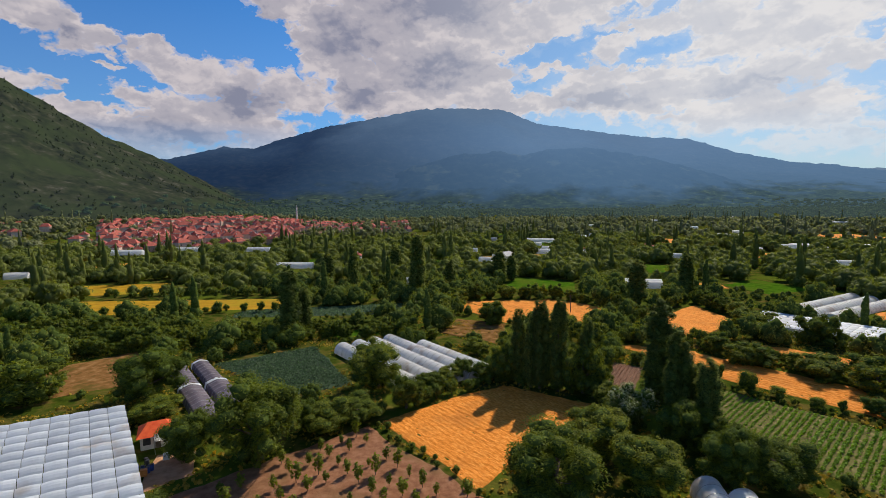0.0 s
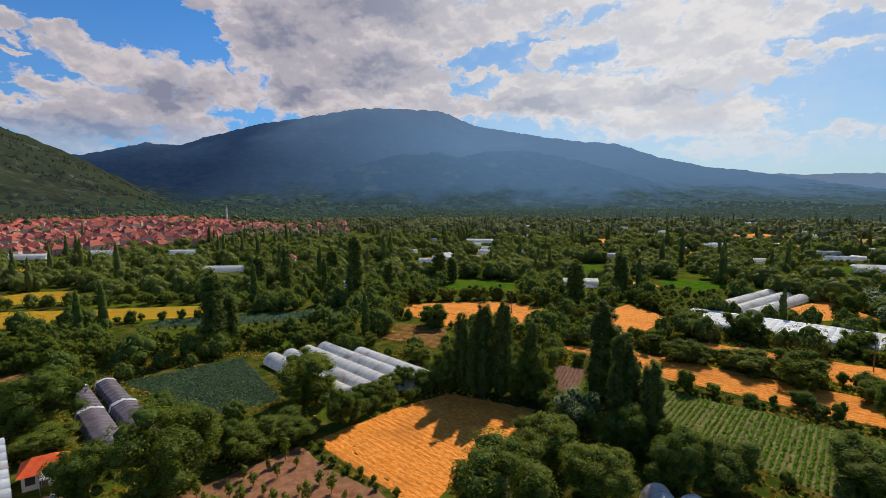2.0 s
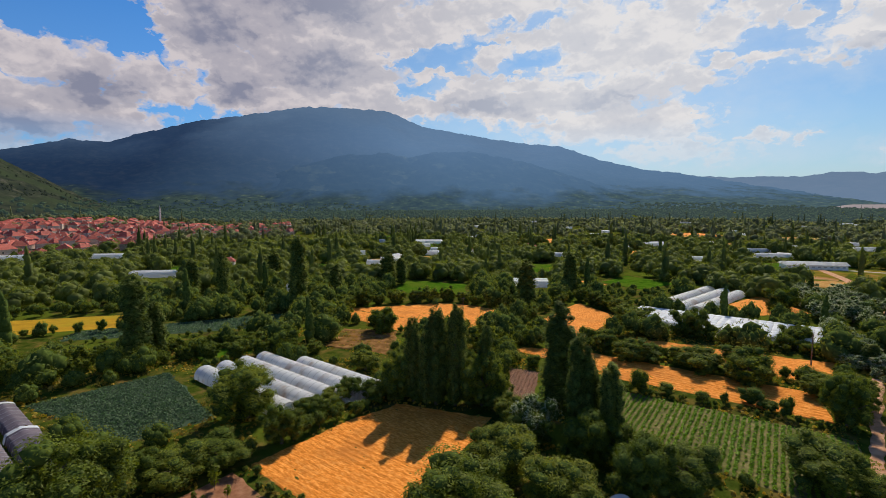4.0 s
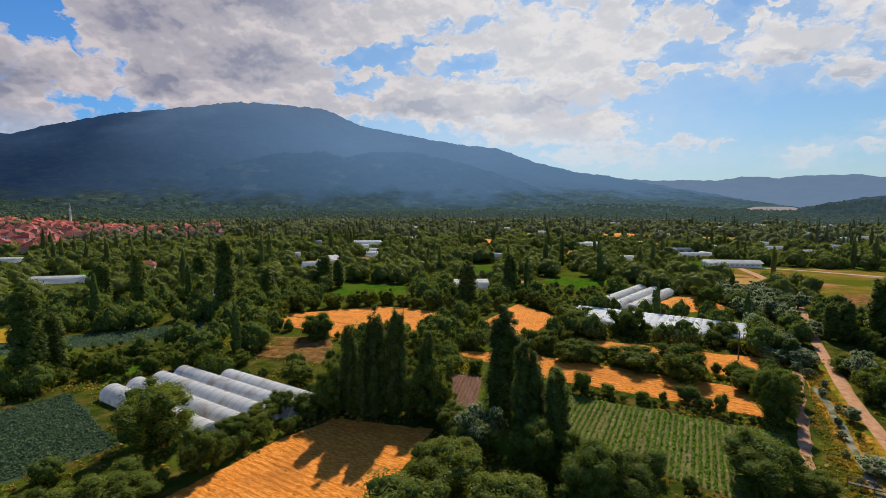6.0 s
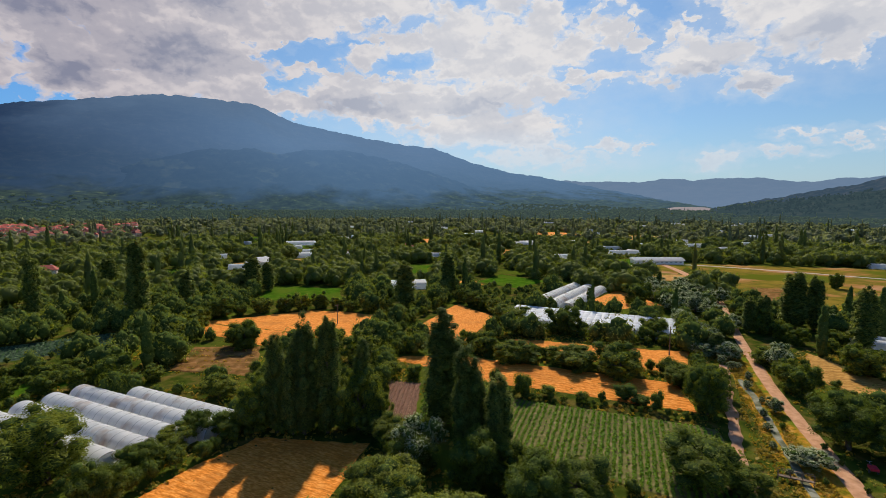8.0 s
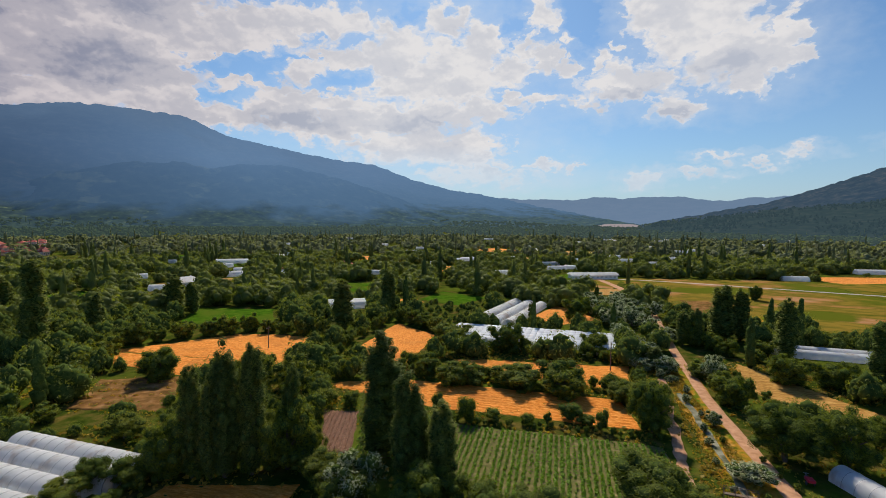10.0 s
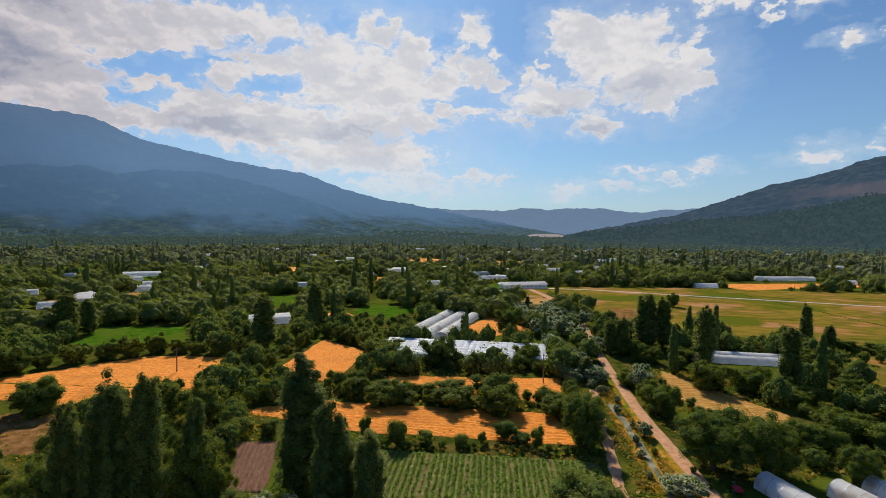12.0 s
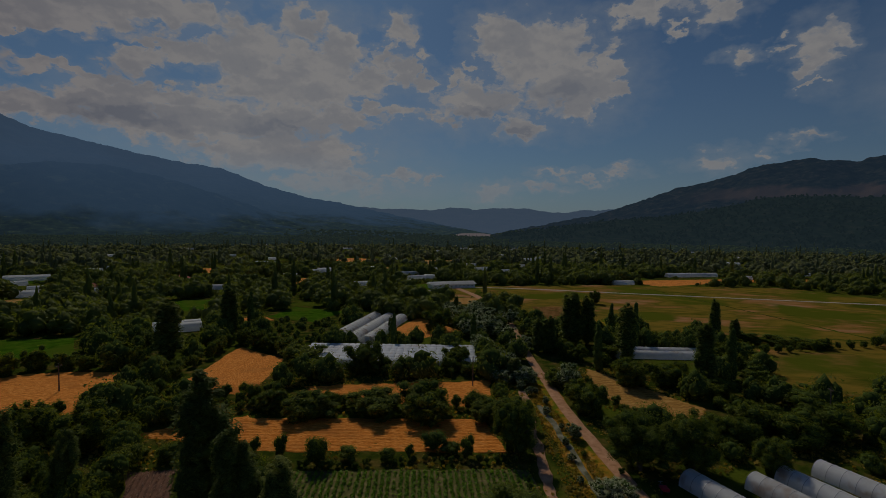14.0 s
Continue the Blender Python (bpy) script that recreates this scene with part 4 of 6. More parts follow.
strip("dry_verge", "dry orange-brown grass verge along the canal", ((66, 39), (85, 57.5), (96.5, 67.5), (108, 77.5), (126, 92)), 8.8, M_VERGE, z=0.02, category="verge", profile=((-1, -0.1), (-0.8, 0.0), (-0.4, 0.05), (0, 0.02), (0.5, 0.12), (0.85, 0.05), (1, -0.1)))
strip("canal", "narrow grey-green irrigation canal", ((68, 44.5), (81.8, 57.0), (90.4, 64.4), (103.2, 75.6), (110, 82.5)), 1.25, M_WATER, z=0.14, category="canal", profile=((-1, -0.4), (-0.85, 0.03), (-0.6, 0.02), (0.6, 0.02), (0.85, 0.03), (1, -0.4)))


# ---- greenhouses ----
def arch_profile(width, high, n=12, ridge=False):
    a = np.linspace(0, math.pi, n + 1)
    if ridge:
        u = np.linspace(-1, 1, n + 1)
        return np.stack([np.sign(u) * np.abs(u) ** 0.8 * width / 2, high * np.minimum(1 - 0.42 * np.abs(u), (1 - np.abs(u)) * 5)], -1)
    return np.stack([-np.cos(a) * width / 2, np.sin(a) ** 0.8 * high], -1)


def film_tunnel(label, start, way, length, width=4.5, high=2.9, mat=None, bays=None, group="polytunnels", band=False, name="polytunnel", detail=True):
    """A hoop tunnel: film that sags between its hoops, two end walls with a door, hoops; start is the middle of one end."""
    mat = mat or M_FILM
    w = Vector((*way, 0)).normalized()
    turn = math.degrees(math.atan2(w.y, w.x)) - 90
    ob = thing(name, start[0], start[1], float(ground_z(*start)), turn, label, "greenhouse", group)
    bays = bays or max(4, int(length / 2.0))
    per = 6 if detail else 2
    n, prof = bays * per, arch_profile(width, high, ridge=mat is M_NET)
    k = len(prof)
    rnd = random.Random(int(start[0] * 31 + start[1] * 17))
    v, f = [], []
    for i in range(n + 1):
        s = i / n * length
        ph = (i % per) / per
        sag = (0.012 if detail else 0.01) * math.sin(math.pi * ph) * (0.5 + rnd.random())
        for px_, pz in prof:
            v.append((px_ * (1 - sag), s, pz * (1 - sag) + 0.02))
    for i in range(n):
        for j in range(k - 1):
            f.append((i * k + j, i * k + j + 1, (i + 1) * k + j + 1, (i + 1) * k + j))
    put("cover", fast_mesh("cover", v, np.array(f)[:, ::-1], mat, True), ob)
    for s in (0.03, length - 0.03):
        bm = bmesh.new()
        vs = [bm.verts.new((a * 0.97, s, b * 0.97)) for a, b in prof]
        bm.faces.new(vs)
        bmesh.ops.solidify(bm, geom=list(bm.faces), thickness=0.04)
        wall = part("end_wall", bm, mat, ob)
        if detail:
            bm = bmesh.new()
            box(bm, 0, s + (-0.08 if s < 1 else 0.08), 1.0, 1.4, 0.05, 2.0, bevel=0.01)
            part("door", bm, M_WOOD if mat is M_NET else M_PANEL, wall)
    if detail:
        bm = bmesh.new()
        rings = []
        for a, b in prof:
            rings.append([bm.verts.new((a * g, s, b * g + 0.03)) for g, s in ((1.0, -0.03), (1.009, -0.03), (1.009, 0.03), (1.0, 0.03))])
        for r0, r1 in zip(rings[:-1], rings[1:]):
            for j in range(4):
                bm.faces.new((r0[j], r0[(j + 1) % 4], r1[(j + 1) % 4], r1[j]))
        hoop = part("hoop", bm, M_STEEL, ob)
        for i in range(1, bays + 1):
            h = put("hoop", hoop.data, ob)
            h.location = (0, i / bays * length, 0)
    if band:
        bm = bmesh.new()
        pr = arch_profile(width * 1.03, high * 1.03, ridge=mat is M_NET)
        lo = [bm.verts.new((a, -0.1, b)) for a, b in pr]
        hi = [bm.verts.new((a * 1.01, 1.3, b * 1.02)) for a, b in pr]
        for j in range(len(pr) - 1):
            bm.faces.new((lo[j], lo[j + 1], hi[j + 1], hi[j]))
        part("rolled_film", bm, M_PANEL, ob, "white film rolled back at the end", True)
    side = Vector((w.y, -w.x, 0)) * (width * 0.55)
    a, b = Vector((*start, 0)) - w, Vector((*start, 0)) + w * (length + 1)
    clear((a - side)[:2], (a + side)[:2], (b + side)[:2], (b - side)[:2])
    return ob


def span_house(label, corner, along, across, length, spans, span_width, eave=3.2, rise=1.1, panes=16, name="greenhouse", gaps=(), skew=1.0, beam=None):
    """Gutter-connected greenhouse: gabled spans side by side, roof of single panels, posts, glazed walls."""
    u, v = Vector((*along, 0)).normalized(), Vector((*across, 0)).normalized()
    ob = thing(name, corner[0], corner[1], 0, 0, label, "greenhouse")
    up = Vector((0, 0, 1))
    pw = length / panes
    arc = 8
    bm = bmesh.new()
    grid = []
    for i in range(5):
        a = 0.04 + (pw - 0.08) * i / 4
        puff = 0.12 * math.sin(math.pi * i / 4)
        grid.append([bm.verts.new(u * a + v * (span_width * (0.02 + 0.96 * j / arc)) + up * (eave + 0.06 + (rise + puff) * math.sin(math.pi * (j / arc) ** skew) ** 0.85)) for j in range(arc + 1)])
    for i in range(4):
        for j in range(arc):
            bm.faces.new((grid[i][j], grid[i + 1][j], grid[i + 1][j + 1], grid[i][j + 1]))
    first = part("roof_panel", bm, M_PANEL, ob)
    for s in range(spans):
        for k in range(panes):
            if (s, k) in gaps:
                continue
            p = first if s == k == 0 else put("roof_panel", first.data, ob)
            p.location = v * (s * span_width) + u * (k * pw)
    for s in range(spans + 1):
        bm = bmesh.new()
        a = v * (s * span_width) + up * eave
        tube(bm, a, a + u * length, 0.11, 0.11, 6)
        part("gutter", bm, M_STEEL, ob)
    if beam is not None:
        bm = bmesh.new()
        a = v * (beam * span_width) + up * (eave + 0.25) + u * 2
        tube(bm, a, a + u * (length * 0.6), 0.13, 0.13, 6)
        part("beam", bm, M_WOOD, ob, "brown wooden beam laid bare where film is torn")
    bm = bmesh.new()
    tube(bm, (0, 0, 0), (0, 0, eave), 0.06, 0.06, 6)
    post = part("post", bm, M_STEEL, ob)
    for s in range(spans + 1):
        for k in range(0, panes + 1, 2):
            p = put("post", post.data, ob)
            p.location = v * (s * span_width) + u * (k * pw)
    for a, b in ((Vector(), u * length), (v * spans * span_width, u * length), (Vector(), v * spans * span_width), (u * length, v * spans * span_width)):
        bm = bmesh.new()
        q = [bm.verts.new(c) for c in (a, a + b, a + b + up * (eave - 0.05), a + up * (eave - 0.05))]
        bm.faces.new(q)
        bmesh.ops.solidify(bm, geom=list(bm.faces), thickness=0.06)
        part("side_wall", bm, M_FILM, ob)
    c = Vector((*corner, 0))
    clear(c[:2], (c + u * length)[:2], (c + u * length + v * spans * span_width)[:2], (c + v * spans * span_width)[:2])
    return ob


AXIS = (0.61, -0.79)
span_house("wide white net greenhouse with many roof panels", (-59.3, 87.3), (-0.89, -0.46), (0.59, -0.80), 57, 12, 3.13, 2.7, 0.85, 21, gaps=((4, 6),), skew=1.12, beam=4)
for start, length, high in (((-27.4, 128.2), 33, 3.1), ((-23.5, 130.6), 34, 3.2), ((-19.6, 133), 36, 3.2), ((-15.6, 135.2), 37, 3.3), ((-6, 129.3), 27, 3.2)):
    film_tunnel("long white film polytunnel beside cabbages", start, AXIS, length, 4.65, high * 0.82)
for start, length in (((-60.4, 117.4), 17), ((-64.4, 114.6), 17)):
    film_tunnel("low tunnel under dark purple-grey shade net", start, AXIS, length, 4.0, 1.75, M_NET, group="shade tunnels", band=True)
for start, length in (((-50.2, 104), 19), ((-54.5, 101), 20)):
    film_tunnel("low tunnel under dark shade net, white film at its end", start, AXIS, length, 4.8, 2.0, M_NET, group="shade tunnels", band=True)
for start in ((35.1, 62.3), (38.2, 59.4)):
    film_tunnel("white film polytunnel below the trees", start, (-0.16, -0.98), 24, 4.2, 2.8)
span_house("white panelled greenhouse roof among fields", (106, 158.5), (0.625, -0.78), (-0.78, -0.625), 50, 6, 3.07, 2.3, 0.5, 26)
for start, length in (((124.7, 154.5), 44), ((122.8, 160.4), 44), ((121.9, 167), 43)):
    film_tunnel("long white film polytunnel, partly open", start, (0.876, 0.482), length, 5.2, 2.4)
for start, length in (((95.4, 49.2), 22), ((101.0, 41.4), 18), ((106.2, 38.2), 20), ((112.6, 33.9), 20)):
    film_tunnel("white film polytunnel beside the dirt road", start, (-0.47, -0.88), length, 3.9, 2.3)
for start in ((166.5, 88.5), (163, 85)):
    film_tunnel("white film polytunnel at the meadow's edge", start, (0.6, -0.8), 31, 4.2, 2.1, detail=False)
clear((91, 53), (118, 36), (104, 12), (76, 28))
clear((150, 80), (163, 88), (178, 58), (164, 50))
clear((158, 84), (176, 60), (183, 67), (166, 90))
# white sheds of film far off: one end, the way to the other end, how many side by side
FAR_SHEDS = ((80, 463, 24, -8, 3), (68, 365, 15, -5, 2), (97, 355, 7, -2, 2), (24, 320, 8, -3, 1), (34, 332, 13, -5, 2), (83, 221, 15, -5, 2), (274, 388, 14, -5, 1), (228, 282, 10, -4, 1),
             (303, 314, 16, -6, 1), (283, 285, 13, -5, 1), (352, 323, 7, -2, 1), (383, 301, 21, -8, 1), (384, 267, 10, -3, 1), (446, 290, 12, -4, 1))
FAR_SHEDS_WEST = ((-269, 386, 32, -1, 3), (-225, 409, 24, -1, 2), (-167, 406, 24, -3, 2), (-102, 298, 23, -2, 2), (-18, 236, 4, 0, 1), (-59, 274, 7, -1, 1), (-240, 265, 10, 4, 2), (455, 147, 36, -31, 2), (479, 95, 6, -5, 1), (363, 159, 12, -10, 1), (263, 380, 22, -3, 1))
# growth kept low to open the camera's view of two green plots
KEEP_LOW = [np.array(((128, 222), (164, 212), (122, 158), (94, 164)), float), np.array(((26, 222), (58, 200), (54, 184), (24, 204)), float)]
for x, y, dx, dy, many in FAR_SHEDS + FAR_SHEDS_WEST:
    ln, r = math.hypot(dx, dy), math.hypot(x, y)
    out = np.array((x, y)) / r
    for k in range(many):
        film_tunnel("small white film greenhouse far among trees", (x + k * 5.5 * out[0], y + k * 5.5 * out[1]), (dx, dy), ln, 5.4, 3.1, M_WHITE, group="far polytunnels", detail=False)
    p, q = np.array((x, y), float), np.array((x + dx, y + dy), float)
    clear(p - out * 8, q - out * 8, q, p)
    KEEP_LOW.append(np.array((p - out * 0.16 * r, q - out * 0.16 * r, q, p)))


def more_far_tunnels():
    """Further small greenhouses all over the plain."""
    rnd = random.Random(19)
    n = 0
    for _ in range(700):
        if n >= 46:
            break
        az, r = math.radians(rnd.uniform(-16, 84)), rnd.uniform(330, 1150)
        x, y, ln = r * math.sin(az), r * math.cos(az), rnd.uniform(6, 14) * (0.6 + r / 1000)
        if any(in_poly(k, x, y) for k in KEEP_CLEAR):
            continue
        n += 1
        way = Vector((y, -x, 0)).normalized() + Vector((rnd.uniform(-0.5, 0.5), rnd.uniform(-0.5, 0.5), 0))
        film_tunnel("small white film greenhouse far among trees", (x, y), way[:2], ln, 5.5, 3.0, M_WHITE, group="far polytunnels", detail=False)
        c, d = np.array((x, y)) + np.array(way[:2]) * ln / 2, np.array((x, y)) / r
        s = np.array((d[1], -d[0])) * ln * 0.5
        clear(c - s, c + s, c + s - d * 0.03 * r, c - s - d * 0.03 * r)
        KEEP_LOW.append(np.array((c - s, c + s, c + s - d * 0.12 * r, c - s - d * 0.12 * r)))


more_far_tunnels()


# ---- houses ----
def gable(bm, sx, sy, z, rise, over=0.5):
    x, y = sx / 2 + over, sy / 2 + over
    v = [bm.verts.new(c) for c in ((-x, -y, z), (x, -y, z), (x, y, z), (-x, y, z), (-x * 0.45, 0, z + rise), (x * 0.45, 0, z + rise))]
    for q in ((0, 1, 5, 4), (2, 3, 4, 5), (1, 2, 5), (3, 0, 4), (3, 2, 1, 0)):
        bm.faces.new([v[i] for i in q])


def house(label, x, y, turn, sx, sy, high, roof_mat, storeys=2, name="house", group="", wall_mat=None, chimney=True):
    ob = thing(name, x, y, float(ground_z(x, y)) - 0.3, turn, label, "house", group)
    bm = bmesh.new()
    box(bm, 0, 0, high / 2, sx, sy, high, bevel=0.05)
    wall = part("wall", bm, wall_mat or M_PLASTER, ob)
    bm = bmesh.new()
    gable(bm, sx, sy, high, 0.34 * sy)
    roof = part("roof", bm, roof_mat, ob)
    if chimney:
        bm = bmesh.new()
        box(bm, sx * 0.2, sy * 0.15, high + 0.28 * sy, 0.7, 0.7, 1.4)
        part("chimney", bm, M_PLASTER, roof)
    bm = bmesh.new()
    box(bm, 0, -sy / 2 - 0.02, 1.05, 1.0, 0.1, 2.1)
    part("door", bm, M_WOOD, wall)
    bm = bmesh.new()
    box(bm, 0, 0, 0, 1.1, 0.1, 1.2)
    w = part("window", bm, M_DARK, ob)
    w.location = (-sx * 0.3, -sy / 2 - 0.02, 1.7)
    for s in range(storeys):
        for px_ in (-0.3, 0.3):
            if (s, px_) != (0, -0.3):
                o = put("window", w.data, ob)
                o.location = (sx * px_, -sy / 2 - 0.02, 1.7 + 2.8 * s)
    return ob


house("small white hut with bright orange tiled roof", -48.6, 79.2, 28, 4.8, 4.6, 2.5, M_BRIGHT_TILE, 1, chimney=False)
clear((-55, 73), (-44, 73), (-44, 84), (-55, 84))


def awning(x, y, turn):
    """A white sheet on four poles before the hut."""
    ob = thing("awning", x, y, 0.1, turn, "white sheet awning on poles beside the hut", "awning")
    bm = bmesh.new()
    rows = [[bm.verts.new((1.7 * u, 1.3 * v, 2.25 + 0.12 * v - 0.12 * math.cos(1.4 * u) * math.cos(1.4 * v))) for u in (-1, -0.5, 0, 0.5, 1)] for v in (-1, -0.5, 0, 0.5, 1)]
    for r0, r1 in zip(rows[:-1], rows[1:]):
        for k in range(4):
            bm.faces.new((r0[k], r0[k + 1], r1[k + 1], r1[k]))
    bmesh.ops.solidify(bm, geom=list(bm.faces), thickness=0.03)
    part("sheet", bm, M_WHITE, ob, smooth=True)
    for u in (-1.65, 1.65):
        for v in (-1.25, 1.25):
            bm = bmesh.new()
            tube(bm, (u, v, 0), (u, v, 2.3), 0.04, 0.04, 6)
            part("pole", bm, M_STEEL, ob)


awning(-45.6, 76.6, 28)
for x, y, tn, sx, sy, hh in ((42, 323, 20, 13, 8, 3.6), (100, 360, 10, 9, 7, 4), (-60, 330, 0, 9, 7, 4), (155, 372, 30, 10, 7, 4)):
    house("low white farmhouse among trees", x, y, tn, sx, sy, hh, M_TILE if sx < 12 else M_FILM, 1, group="farmhouses")


def far_roofs(spots, rnd):
    """The farther village houses, too small to tell apart singly: walls and hipped roofs in one mesh."""
    v, f, which = [], [], []
    for x, y in spots:
        z, a = float(ground_z(x, y)) - 0.3, rnd.uniform(0, 3.14)
        sx, sy, h = rnd.uniform(3.6, 5.6), rnd.uniform(3.2, 4.4), rnd.uniform(3.0, 6.0)
        at = len(v)
        for px_, py, pz in ((-1, -1, 0), (1, -1, 0), (1, 1, 0), (-1, 1, 0), (-1, -1, h), (1, -1, h), (1, 1, h), (-1, 1, h), (-1.1, -1.1, h), (1.1, -1.1, h), (1.1, 1.1, h), (-1.1, 1.1, h), (-0.45, 0, h + sy * 0.55), (0.45, 0, h + sy * 0.55)):
            v.append((x + px_ * sx * math.cos(a) - py * sy * math.sin(a), y + px_ * sx * math.sin(a) + py * sy * math.cos(a), z + pz))
        for q, m in (((0, 1, 5, 4), 0), ((1, 2, 6, 5), 0), ((2, 3, 7, 6), 0), ((3, 0, 4, 7), 0), ((8, 9, 13, 12), 1), ((9, 10, 13), 1), ((10, 11, 12, 13), 1), ((11, 8, 12), 1), ((11, 10, 9, 8), 1)):
            f.append([at + i for i in q])
            which.append(m)
    me = bpy.data.meshes.new("far_village_houses")
    me.from_pydata(v, [], f)
    me.materials.append(M_WALL)
    me.materials.append(M_TILE_FAR)
    me.polygons.foreach_set("material_index", np.array(which, np.int32))
    tagged(put("far_village_houses", me), "crowded white houses with red tiled roofs", "houses", kind="stuff")


def build_village():
    rnd = random.Random(5)
    kinds = [house("white village house with red tiled roof", -260, 470 + 25 * k, 20 * k, 9 + 1.4 * k, 8 + k, 3.6 + 1.0 * k, M_TILE, 1 if k < 2 else 2, "village_house", "village houses", M_WALL) for k in range(4)]
    taken = [(-260, 470 + 25 * k) for k in range(4)]
    rng = np.random.default_rng(5)
    az, r = rng.uniform(-44, -4, 9000), 440 + 430 * rng.random(9000) ** 1.1
    low = np.where((az > -34) & (az < -22), 468, np.where((az > -37) & (az < -17), 510, 610))
    keep = np.where((az > -35) & (az < -16), 1.0, np.where(az < -35, 0.012, np.where(r > 640, 0.09, 0.0)))
    x, y = r * np.sin(np.radians(az)), r * np.cos(np.radians(az))
    gaps = fbm(x, y, 70, 3, 6) < 0.33
    good = (r > low + 30 * fbm(x, y, 60, 2, 9)) & (rng.random(9000) < keep) & gaps & is_free(x, y, 4.0)
    for c in zip(x[good], y[good]):
        if len(taken) < 640 and min((c[0] - a) ** 2 + (c[1] - b) ** 2 for a, b in taken) > 10.2**2:
            taken.append((float(c[0]), float(c[1])))
    rest = sorted(taken[4:], key=lambda c: math.hypot(*c))
    for x, y in rest[:290]:
        s = rnd.uniform(0.62, 0.9)
        copy_thing(rnd.choice(kinds), pose(x, y, float(ground_z(x, y)) - 0.3, 0, 0, rnd.uniform(0, 360)) @ Matrix.Diagonal((s, s, rnd.uniform(0.8, 1.1), 1)))
    far_roofs(rest[290:], rnd)
    for x, y in taken:
        KEEP_CLEAR.append(np.array([(x - 4, y - 7), (x + 4, y - 7), (x + 4, y + 4), (x - 4, y + 4)], float))


def build_minaret(x, y):
    ob = thing("minaret", x, y, float(ground_z(x, y)), 0, "slender white minaret above the village roofs", "minaret")
    bm = bmesh.new()
    tube(bm, (0, 0, 0), (0, 0, 5), 2.0, 1.7, 10)
    part("base", bm, M_PLASTER, ob)
    bm = bmesh.new()
    tube(bm, (0, 0, 5), (0, 0, 24), 1.3, 1.1, 12)
    part("shaft", bm, M_PLASTER, ob)
    bm = bmesh.new()
    tube(bm, (0, 0, 18.5), (0, 0, 19.8), 1.3, 2.0, 12)
    part("balcony", bm, M_PLASTER, ob)
    bm = bmesh.new()
    tube(bm, (0, 0, 24), (0, 0, 29.5), 1.3, 0.05, 12)
    part("cone", bm, M_CONCRETE, ob, "grey lead-covered cone")


def build_barn():
    ob = thing("barn", 267, 231, 0, -28.7, "long low barn with white metal roof", "barn")
    sx, sy, high = 30, 9, 2.6
    bm = bmesh.new()
    box(bm, 0, 0, high / 2, sx, sy, high)
    part("wall", bm, M_PLASTER, ob)
    bm = bmesh.new()
    v = [bm.verts.new(c) for c in ((-16, -5.2, high), (16, -5.2, high), (16, 0, high + 1.6), (-16, 0, high + 1.6), (-16, 5.2, high), (16, 5.2, high))]
    bm.faces.new((v[0], v[1], v[2], v[3]))
    bm.faces.new((v[3], v[2], v[5], v[4]))
    bmesh.ops.solidify(bm, geom=list(bm.faces), thickness=0.15)
    part("roof", bm, M_WHITE, ob)
    bm = bmesh.new()
    box(bm, 0, 0, 0, 1.4, 0.12, 0.7)
    w = part("window", bm, M_CONCRETE, ob)
    w.location = (-13, -sy / 2, 1.5)
    for k in range(1, 10):
        o = put("window", w.data, ob)
        o.location = (-13 + k * 2.9, -sy / 2, 1.5)
    clear((250, 210), (285, 215), (268, 255), (246, 245))


field("dusty streets and yards between village houses", [(r * math.sin(math.radians(a)), r * math.cos(math.radians(a))) for a, r in ((-35, 470), (-35, 880), (-10, 880), (-15, 530))], M_VILLAGE, z=0.6, nu=60, nv=60)
KEEP_CLEAR.pop()
build_village()
build_minaret(-238, 800)
build_barn()


# ---- trees ----
def leaf_quads(rng, centres, out, size, aspect=0.65, lift=0.25):
    """Leaf sprays: bent quads round centres, facing more or less outwards."""
    n = len(centres)
    nrm = out + rng.normal(0, 0.55, (n, 3)) + (0, 0, lift)
    nrm /= np.linalg.norm(nrm, axis=1, keepdims=True) + 1e-9
    ref = rng.normal(0, 1, (n, 3))
    a = np.cross(nrm, ref)
    a /= np.linalg.norm(a, axis=1, keepdims=True) + 1e-9
    b = np.cross(nrm, a)
    s = (np.asarray(size) * rng.uniform(0.6, 1.3, n))[:, None]
    a, b = a * s, b * s * aspect
    q = np.stack([centres - a * 0.9, centres - b + nrm * s * 0.15, centres + a, centres + b + nrm * s * 0.15], 1)
    return q.reshape(-1, 3), np.arange(4 * n).reshape(n, 4)


def ico(sub):
    bm = bmesh.new()
    bmesh.ops.create_icosphere(bm, subdivisions=sub, radius=1)
    bm.verts.ensure_lookup_table()
    v, f = np.array([x.co[:] for x in bm.verts]), np.array([[x.index for x in p.verts] for p in bm.faces])
    bm.free()
    return v, f


ICO = {1: ico(1), 2: ico(2)}


def lumps(rng, centres, radii, sub, squash=0.85):
    """Rough solid heart of a crown: dented spheres, as quads with a doubled corner."""
    v0, f0 = ICO[sub]
    vs, fs = [], []
    for k, (c, r) in enumerate(zip(centres, radii)):
        dent = 1 + rng.normal(0, 0.14, len(v0))[:, None]
        vs.append(v0 * dent * r * (1, 1, squash) + c)
        fs.append(f0 + k * len(v0))
    return np.concatenate(vs), np.concatenate(fs)


